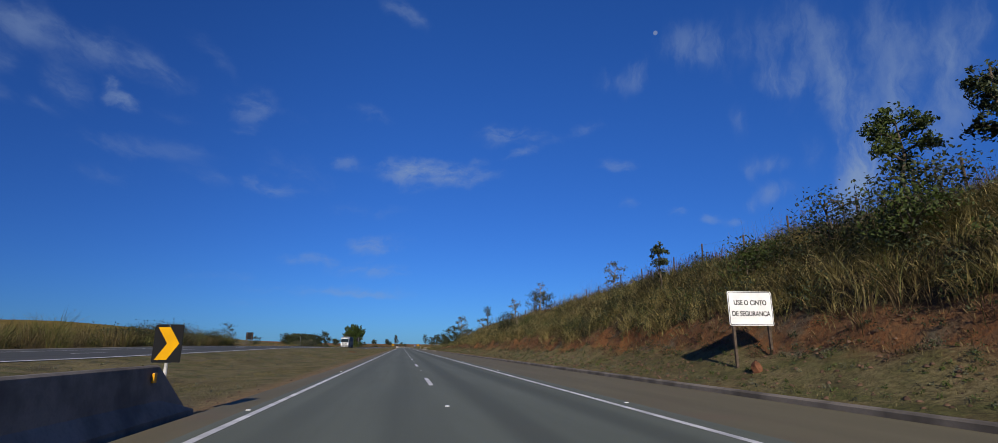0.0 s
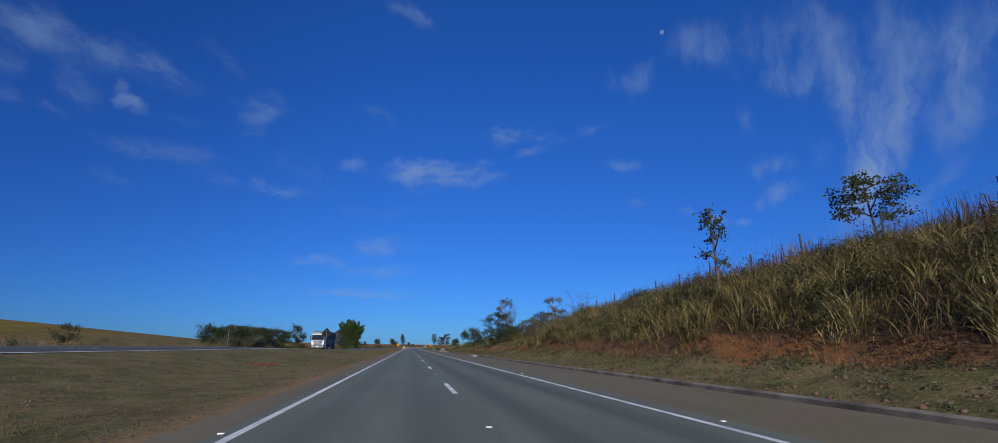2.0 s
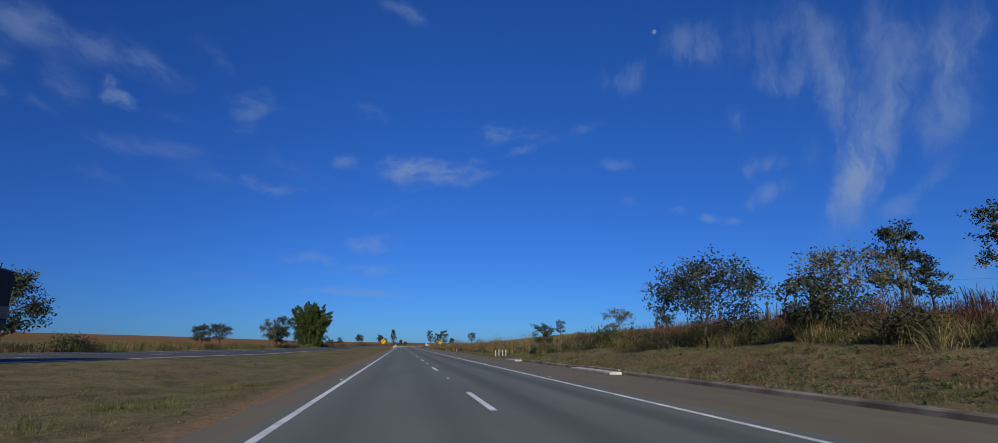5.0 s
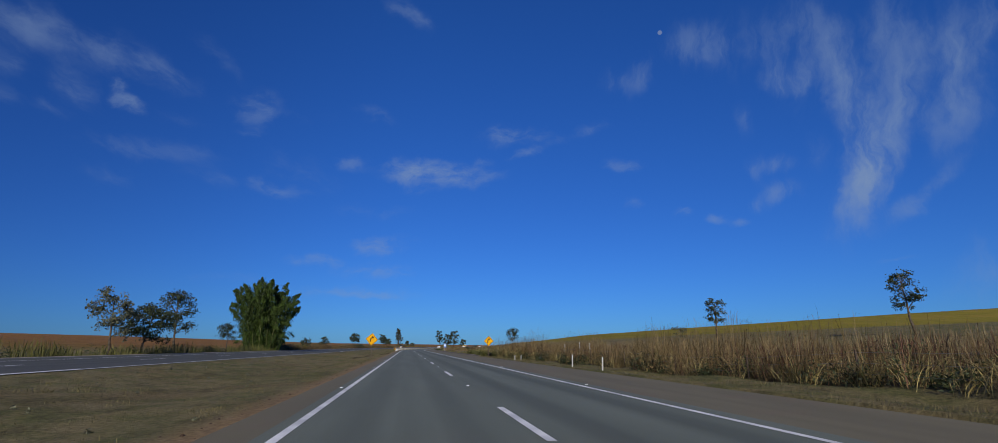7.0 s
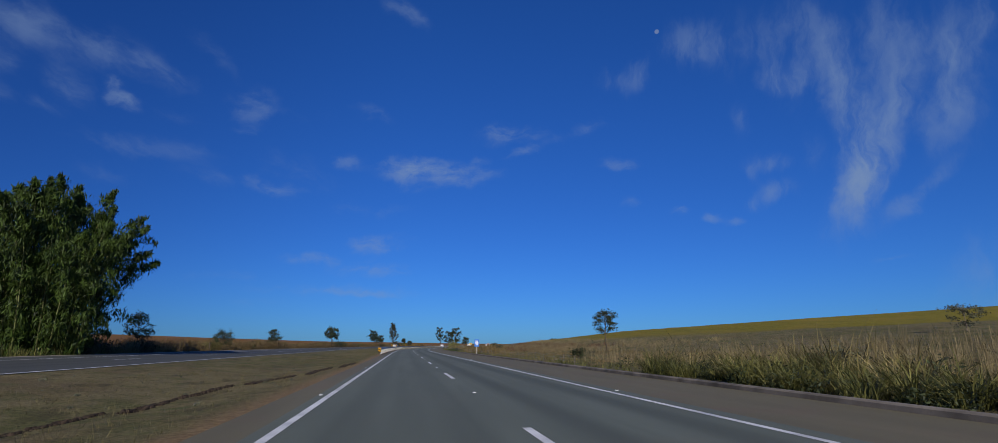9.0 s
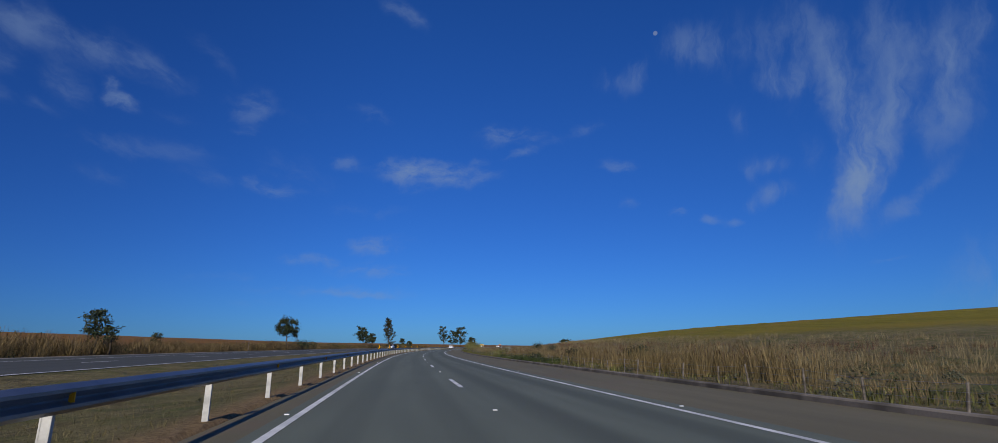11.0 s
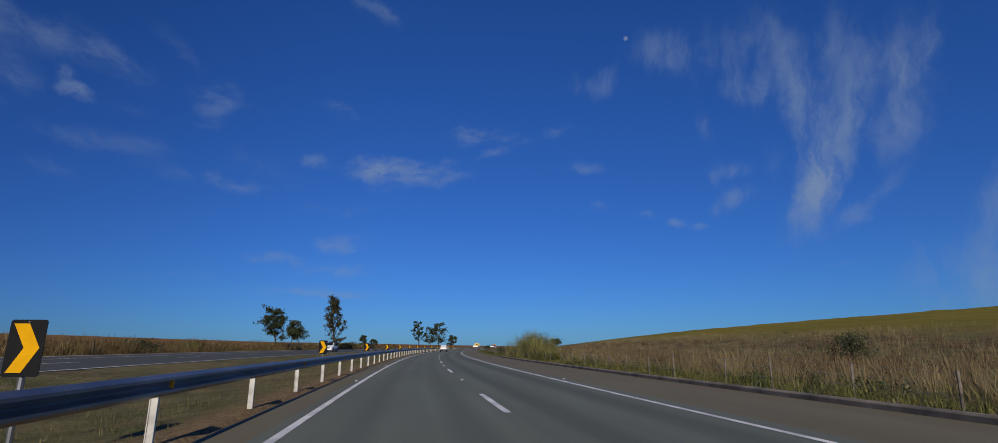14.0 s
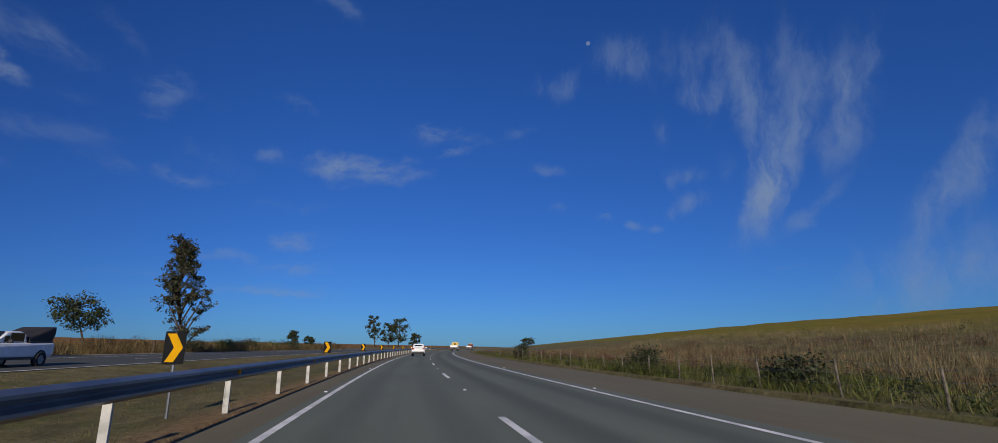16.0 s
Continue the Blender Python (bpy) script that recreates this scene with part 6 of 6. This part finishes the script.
for x, y, h, w, stem, seed, count, leaf, label in (
        (-25.3, 485.5, 7.0, 5.4, 3.4, 121, 5200, 0.24, "heart-shaped round tree on a clear trunk"),
        (-16.7, 580.4, 8.8, 5.2, 2.6, 123, 4600, 0.3, "tall tree with a ragged umbrella crown"), (-13.1, 578.0, 6.0, 3.2, 2.0, 124, 2200, 0.28, "tree with a ragged crown beside a taller one"),
        (-14.8, 603.0, 5.8, 5.4, 2.7, 125, 3000, 0.24, "low round dark tree beside the bend"), (-8.1, 606.0, 13.8, 5.8, 0.8, 126, 9500, 0.24, "very tall columnar tree with ragged tiers of leaves"),
        (36.6, 868.0, 20.0, 10.0, 2.5, 127, 2600, 0.7, "dark tall tree far along the bend"), (46.0, 880.0, 15.5, 12.5, 2.0, 128, 2600, 0.7, "dark spreading tree far along the bend"), (56.0, 910.0, 21.0, 15.0, 2.0, 129, 3000, 0.75, "dark broad tree far along the bend"),
        (68.0, 915.0, 10.0, 10.0, 1.5, 132, 2200, 0.7, "dark low tree far along the bend"),
        (-2.0, 722.0, 5.4, 4.6, 1.2, 130, 1800, 0.4, "round dark tree far along the bend"), (3.0, 728.0, 4.0, 4.0, 1.0, 131, 1400, 0.4, "low round tree far along the bend"),
        (232.0, 1118.0, 10.0, 18.0, 1.0, 133, 2600, 0.9, "dome-shaped dark tree on the far hill crest")):
    tall = seed == 126
    tree(world_foot(x, y), h, w, stem, seed, label, L_OLIVE if tall else L_TREE, None, count, leaf, 34 if tall else 10, 5 if tall else 6, 0.55 if tall else 0.085 * w + 0.2, 0.4 if tall else 0.8, group="trees along the bend", spire=0.45 if tall else 0.0)
bamboo(foot(350.5, -31.2), 15.2, 7.0, 131)
for s, u, h, w, seed, foliage in ((158, -29.8, 2.0, 3.0, 141, L_PALE), (166, -29.6, 2.2, 3.2, 142, L_PALE), (174, -29.6, 2.4, 2.8, 143, L_PALE), (183, -29.9, 2.0, 3.0, 144, L_PALE), (192, -29.8, 1.4, 2.6, 145, L_GREEN),
                                  (70, -31.2, 2.6, 4.2, 156, L_TREE), (76, -30.6, 2.9, 4.6, 157, L_TREE), (83, -31.4, 2.7, 4.4, 158, L_PALE), (90, -31.0, 2.4, 4.2, 159, L_TREE), (64, -31.4, 2.2, 4.0, 160, L_TREE), (357, -30.5, 1.6, 3.4, 146, L_TREE), (366, -30.0, 1.3, 3.0, 147, L_TREE), (388, -30.2, 1.4, 2.4, 148, L_CANE), (408, -30.4, 1.0, 2.0, 149, L_GREEN), (500, -30.6, 2.1, 4.2, 150, L_TREE),
                                  (508, -30.4, 1.9, 3.6, 151, L_TREE), (530, -30.4, 1.4, 3.2, 152, L_TREE), (541, -30.6, 1.2, 2.6, 153, L_CANE), (474, -31.0, 1.1, 2.4, 154, L_CANE), (222, -31.0, 1.4, 4.0, 155, L_TREE), (612, -30.6, 1.5, 4.0, 161, L_TREE), (622, -30.2, 1.7, 4.4, 162, L_CANE), (632, -30.6, 1.8, 4.6, 163, L_TREE), (643, -30.4, 1.5, 4.2, 164, L_CANE), (655, -30.8, 1.8, 5.0, 165, L_TREE), (584, -30.6, 1.1, 2.4, 166, L_CANE)):
    shrub(foot(s, u), h, w, seed, "dense roadside shrub beyond the opposite carriageway", foliage, int(480 * w), 0.17, group="shrubs beyond the opposite carriageway")

# ---- grass ----
def bank_edge(s, u):
    return np.where(u < 11.1 + 0.45 * value_noise(s / 3.0, u * 0, 4), value_noise(s / 1.6, u * 0, 6) * 0.9, 0.35 + 0.85 * value_noise(s / 1.5, u / 1.2, 8))


grass("bank_grass", L_STRAW, "arching yellow-green grass tussocks on the bank", 5, 130, 11.0, 19.0, 110, 1.32, 0.022, 201, 2.2, 0.85, bank_edge, 0.48, 4)
grass("bank_grass", L_WEED, "dead brown tussocks on the bank", 5, 130, 11.0, 18.0, 26, 1.15, 0.02, 296, 2.2, 1.0, bank_edge, 0.4, 4)
grass("bank_grass", L_CANE, "green grass among the bank tussocks", 5, 130, 11.2, 20.0, 18, 1.25, 0.022, 249, 2.1, 0.8, bank_edge, 0.3, 4)
grass("bank_stalks", L_DRY, "thin dry flower stalks above the bank grass", 7, 130, 13.0, 19.5, 6, 1.75, 0.006, 290, 0.5, 1.6, None, 0.2, 2)
grass("cut_face_tufts", L_WEED, "dead brown tufts on the cut earth face", 5, 130, 10.2, 11.6, 40, 0.22, 0.02, 250, 1.2, 0.5, None, 0.4, 2)
weeds("bank_weeds", L_TREE, "dark leafy weeds among the bank grass", 5, 130, 11.3, 18, 620, 1.15, 150, 0.13, 231)
weeds("bank_weeds", L_GREEN, "green leafy weeds among the bank grass", 6, 130, 11.8, 18, 110, 0.9, 110, 0.14, 232)
grass("ridge_grass", L_RED, "dry reddish-brown grass along the ridge", 8, 262, 16.6, 26, 22, 1.15, 0.024, 202, 0.6, 0.9, lambda s, u: np.clip((s + 20) / 90, 0.4, 1), 0.25, 2)
weeds("ridge_weeds", L_TREE, "dark leafy weeds along the fence", 131, 262, 13.8, 19, 560, 1.0, 110, 0.13, 233)
grass("bank_foot_grass", L_CANE, "green grass below the fence", 132, 240, 13.2, 17.5, 44, 0.95, 0.022, 203, 1.9, 0.85, lambda s, u: np.where(u > np.interp(s, (132, 165, 185), (14.6, 14.0, 13.2)), 0.3 + 0.8 * value_noise(s / 4.0, u / 2.0, 35), 0.0), 0.25, 4)
grass("bank_foot_grass", L_RED, "maroon dry grass along the fence", 132, 262, 15.4, 18.0, 46, 1.15, 0.012, 300, 0.9, 1.0, None, 0.25, 2)
grass("verge_grass", L_STRAW, "tall green and straw tussocks along the fence", 215, 306, 8.2, 13.0, 48, 1.35, 0.024, 204, 1.9, 0.95, lambda s, u: np.where(u > np.interp(s, (205, 260, 282, 294), (11.2, 10.4, 9.5, 8.4)), 0.25 + value_noise(s / 5.0, u / 2.0, 31), 0.0), 0.3, 4)
grass("verge_grass", L_WEED, "thin upright dead stalks along the fence", 236, 306, 9.4, 17, 30, 2.0, 0.010, 251, 0.8, 1.2, lambda s, u: np.where(u > np.interp(s, (205, 260, 282, 294), (11.2, 10.6, 9.7, 8.9)), 1.0, 0.0), 0.2, 2)
grass("verge_grass", L_RED, "reddish-brown dead grass along the fence", 236, 306, 9.8, 18, 14, 1.35, 0.013, 291, 0.9, 1.5, lambda s, u: np.where(u > np.interp(s, (205, 260, 282, 294), (11.2, 10.6, 9.8, 9.0)), value_noise(s / 6.0, u / 3.0, 41) * 1.3, 0.0), 0.25, 2)
weeds("verge_weeds", L_WEED, "dead brown bushy weeds along the fence", 256, 304, 10.0, 15, 130, 1.5, 150, 0.10, 280)
weeds("bank_weeds", L_TREE, "small dark weeds on the cut earth face", 5, 130, 9.8, 11.4, 620, 0.26, 34, 0.07, 281)
weeds("bank_weeds", L_RED, "small reddish weeds on the cut earth face", 5, 130, 9.8, 11.4, 420, 0.28, 34, 0.07, 282)
weeds("verge_weeds", L_TREE, "dark leafy weeds along the fence", 206, 306, 8.8, 14, 420, 0.8, 120, 0.12, 234, lambda s, u: np.where(u > np.interp(s, (205, 260, 282, 294), (11.2, 10.4, 9.6, 8.6)), 1.0, 0.0))
grass("field_grass", L_SOFT, "tall soft dry grass in the field", 215, 345, 12.0, 46, 7, 1.35, 0.017, 205, 0.6, 1.6, None, 0.25, 2)
grass("verge_grass", L_CANE, "dense green grass clumps behind the kerb", 300, 324, 8.2, 12.5, 130, 1.15, 0.026, 206, 2.0, 0.85, None, 0.3, 4)
weeds("verge_weeds", L_TREE, "dark leafy weeds below the green clumps", 298, 324, 8.3, 12.0, 190, 0.6, 110, 0.11, 297)
grass("verge_grass", L_STRAW, "straw tussocks among the green clumps", 300, 326, 9.2, 14.0, 45, 1.6, 0.02, 292, 1.5, 1.0, None, 0.3, 4)
grass("field_grass", L_WEED, "low dry brown weeds behind the low fence", 396, 640, 11.0, 30, 5, 0.6, 0.022, 207, 0.9, 1.2, None, 0.4, 2)
grass("verge_grass", L_CANE, "green and straw tussocks behind the low fence", 404, 640, 9.2, 12, 9, 0.6, 0.018, 277, 1.2, 1.5, None, 0.4, 2)
grass("field_grass", L_SOFT, "soft dry straw grass behind the low fence", 396, 640, 13.5, 34, 5, 0.8, 0.013, 271, 0.7, 2.0, None, 0.4, 2)
grass("field_grass", L_SOFT, "tall fine pale dead grass behind the low fence", 468, 548, 10.2, 15.0, 34, 1.2, 0.009, 272, 1.0, 0.9, lambda s, u: 0.1 + 1.1 * value_noise(s / 6.0, u / 3.0, 77), 0.25, 4)
grass("field_grass", L_RED, "reddish-brown dead weeds behind the low fence", 400, 660, 13.5, 44, 8, 0.75, 0.016, 293, 1.0, 1.6, lambda s, u: value_noise(s / 9.0, u / 4.0, 78) * 1.5 - 0.3, 0.3, 2)
grass("verge_grass", L_CANE, "low green grass inside the fence", 404, 548, 8.2, 13.0, 60, 0.36, 0.016, 294, 1.5, 0.7, lambda s, u: 0.3 + value_noise(s / 7.0, u / 2.0, 79), 0.3, 4)
grass("bank_foot_grass", L_CANE, "tall dark green arching grass below the fence", 152, 168.5, 14.6, 17.6, 75, 1.5, 0.024, 410, 2.0, 0.9, None, 0.3, 4)
grass("bank_foot_grass", L_REED, "yellow-green tall grass below the fence", 168.5, 177, 13.6, 17.0, 70, 1.15, 0.016, 411, 1.6, 0.9, None, 0.3, 4)
grass("bank_foot_grass", L_STRAW, "straw-coloured tussocks below the fence", 177, 206, 12.9, 15.5, 40, 1.0, 0.018, 412, 1.8, 0.9, None, 0.3, 4)
weeds("bank_weeds", L_RED, "small reddish weeds on the low earth bank", 130, 186, 8.6, 13.0, 420, 0.22, 34, 0.06, 413)
weeds("bank_weeds", L_TREE, "small dark weeds on the low earth bank", 130, 186, 8.8, 13.0, 420, 0.22, 34, 0.06, 414)
weeds("verge_weeds", L_TREE, "dark leafy weeds just behind the kerb", 405, 425, 8.0, 9.6, 80, 0.42, 110, 0.10, 415)
weeds("verge_weeds", L_GREEN, "fresh green weeds just behind the kerb", 405, 428, 7.9, 9.4, 110, 0.36, 90, 0.09, 416)
weeds("field_weeds", L_WEED, "dead brown bushy weeds in the dry field", 400, 470, 10.0, 20.0, 160, 1.0, 130, 0.10, 417)
weeds("field_weeds", L_TREE, "dark leafy weeds among the tall verge grass", 262, 330, 9.2, 22, 210, 0.9, 110, 0.14, 270)
weeds("field_weeds", L_PALE, "dusty leafy weeds in the dry field", 326, 640, 9.2, 34, 460, 0.55, 50, 0.12, 235)
weeds("field_weeds", L_RED, "reddish dry weeds in the field", 560, 660, 9.6, 18, 220, 0.8, 100, 0.12, 236)
weeds("field_weeds", L_TREE, "dark weeds among the dead grass", 480, 640, 9.6, 14, 130, 0.6, 90, 0.12, 273)
weeds("field_weeds", L_GREEN, "green low weeds behind the low fence", 440, 640, 8.9, 13, 240, 0.45, 70, 0.1, 243)
grass("verge_grass", L_CANE, "low mixed green grass along the low fence", 322, 640, 7.9, 14, 9, 0.26, 0.026, 208, 1.0, 1.2, None, 0.25, 2)
grass("field_grass", L_WEED, "low dry stubble behind the low fence", 322, 400, 9.6, 32, 15, 0.34, 0.022, 219, 0.9, 1.4, None, 0.25, 1)
grass("verge_grass", L_MEADOW, "soft green meadow grass inside the fence", 544, 660, 8.4, 16.5, 62, 0.55, 0.018, 301, 1.7, 0.9, lambda s, u: np.clip(1.2 - np.maximum(u - 13, 0) / 4, 0.1, 1) * (0.45 + 0.7 * value_noise(s / 6.0, u / 2.5, 36)), 0.3, 4)
grass("hill_grass", L_SOFT, "scattered dry weeds on the foot of the hill", 380, 660, 22, 56, 5.0, 0.8, 0.026, 278, 0.8, 2.5, None, 0.3, 1)
weeds("hill_weeds", L_TREE, "dark low weeds scattered on the hillside", 330, 660, 14, 56, 130, 0.7, 50, 0.16, 279)
grass("reed_grass", L_DRY, "tall dry reed clumps behind the low fence", 386, 412, 9.5, 15, 28, 1.3, 0.02, 218, 0.6, 1.6)
grass("cane_grass", L_REED, "very tall feathery cane grass behind the kerb", 529, 541, 8.9, 12.6, 170, 2.3, 0.018, 209, 0.6, 1.5, None, 0.28)
grass("cane_grass", L_REED, "bright spiky grass clump behind the kerb", 435.6, 437.4, 9.0, 10.4, 240, 1.2, 0.018, 274, 1.0, 0.9)
grass("cane_grass", L_REED, "tall feathery cane grass clump behind the kerb", 522.5, 527.5, 8.8, 11.5, 120, 1.9, 0.014, 220, 0.75, 1.4, None, 0.3)
grass("cane_grass", L_CANE, "low dense green grass clump behind the kerb", 515.5, 520.5, 8.6, 11.5, 150, 1.15, 0.02, 298, 1.8, 0.9, None, 0.3, 4)
grass("verge_grass", L_CANE, "tall yellow-green grass clumps beyond the opposite carriageway", 24, 98, -35, -29.2, 34, 2.3, 0.03, 210, 1.1, 2.2, lambda s, u: 0.4 + 0.8 * value_noise(s / 5.0, u / 3.0, 33), 0.25, 4)
grass("verge_grass", L_DRY, "tall golden grass beyond the opposite carriageway", 20, 98, -35, -29.0, 26, 1.9, 0.024, 299, 1.0, 1.6, None, 0.25, 2)
grass("verge_grass", L_DRY, "golden grass band beyond the opposite carriageway", 24, 150, -34, -28.7, 16, 0.62, 0.03, 252, 1.2, 1.6, None, 0.25, 4)
grass("verge_grass", L_DRY, "golden grass beyond the opposite carriageway", 150, 250, -35, -28.9, 16, 0.9, 0.03, 221, 1.2, 1.0, None, 0.25, 4)
grass("verge_grass", L_CANE, "greenish grass beyond the opposite carriageway", 150, 360, -31.5, -28.7, 16, 1.1, 0.034, 211, 0.7, 1.0, None, 0.25, 2)
weeds("verge_weeds", L_TREE, "dark low bushes beyond the opposite carriageway", 26, 640, -36, -29.0, 300, 0.95, 90, 0.18, 238)
grass("verge_grass", L_WEED, "dull brown dry grass beyond the opposite carriageway", 350, 700, -36.5, -28.9, 38, 1.45, 0.026, 212, 1.0, 1.2, None, 0.25, 2)
grass("median_grass", L_SHORT, "short mown dry grass on the median", 5, 300, -13.5, -5.3, 46, 0.10, 0.020, 213, 1.0, 0.8, None, 0.25, 1)
grass("median_grass", L_SHORT, "short dry grass on the median behind the rail", 300, 560, -13.0, -5.2, 34, 0.13, 0.016, 214, 1.0, 0.5, None, 0.25, 1)
weeds("median_weeds", L_PALE, "small dull weeds scattered over the median", 8, 420, -14.5, -5.6, 420, 0.13, 24, 0.07, 253)
grass("median_grass", L_MEADOW, "fresh green patch of grass on the median", 169, 187, -9.2, -5.9, 150, 0.13, 0.02, 302, 1.2, 0.9, lambda s, u: np.clip(1.5 * value_noise(s / 4.0, u / 1.2, 37) - 0.2, 0, 1), 0.3, 1)
grass("bank_tufts", L_SHORT, "short dry tufts on the lower bank", 5, 240, 7.6, 10.9, 64, 0.11, 0.018, 215, 1.0, 0.5, None, 0.25, 1)
weeds("bank_tufts", L_GREEN, "small green weeds on the lower bank", 5, 240, 7.7, 10.6, 1500, 0.12, 22, 0.06, 239)
weeds("bank_tufts", L_PALE, "small grey-green weeds on the lower bank", 5, 240, 7.7, 11.0, 1300, 0.13, 22, 0.06, 254)
grass("bank_tufts", L_SHORT, "dry grass on the low bank", 130, 215, 8.0, 13.0, 30, 0.2, 0.02, 275, 1.0, 0.8, None, 0.3, 1)
weeds("bank_tufts", L_GREEN, "low green weeds on the low bank", 130, 215, 8.4, 12.6, 320, 0.2, 24, 0.08, 276)
clods(241, 5200, 5, 200, 7.6, 11.2, 0.07, M_SOIL, "crumbs and clods of brown soil on the bank")
clods(242, 500, 5, 300, -5.6, -4.8, 0.03, M_SOIL, "gravel crumbs at the edge of the median")
clods(256, 110, 99.2, 102.4, -10.3, -9.2, 0.13, M_CLAY, "heaps of red earth dug up on the median")
for k in range(10):
    clods(260 + k, 260, 308 + 3.4 * k, 311.6 + 3.4 * k, -9.0 + 0.40 * k + 0.12 * (-1) ** k, -8.72 + 0.40 * k + 0.12 * (-1) ** k, 0.075, M_MUD, "broken dark soil along an erosion gully on the median")
grass("verge_tufts", L_SHORT, "short tufts at the edge of the shoulder", 206, 306, 7.5, 9.4, 60, 0.14, 0.016, 216, 1.0, 0, None, 0.25, 1)
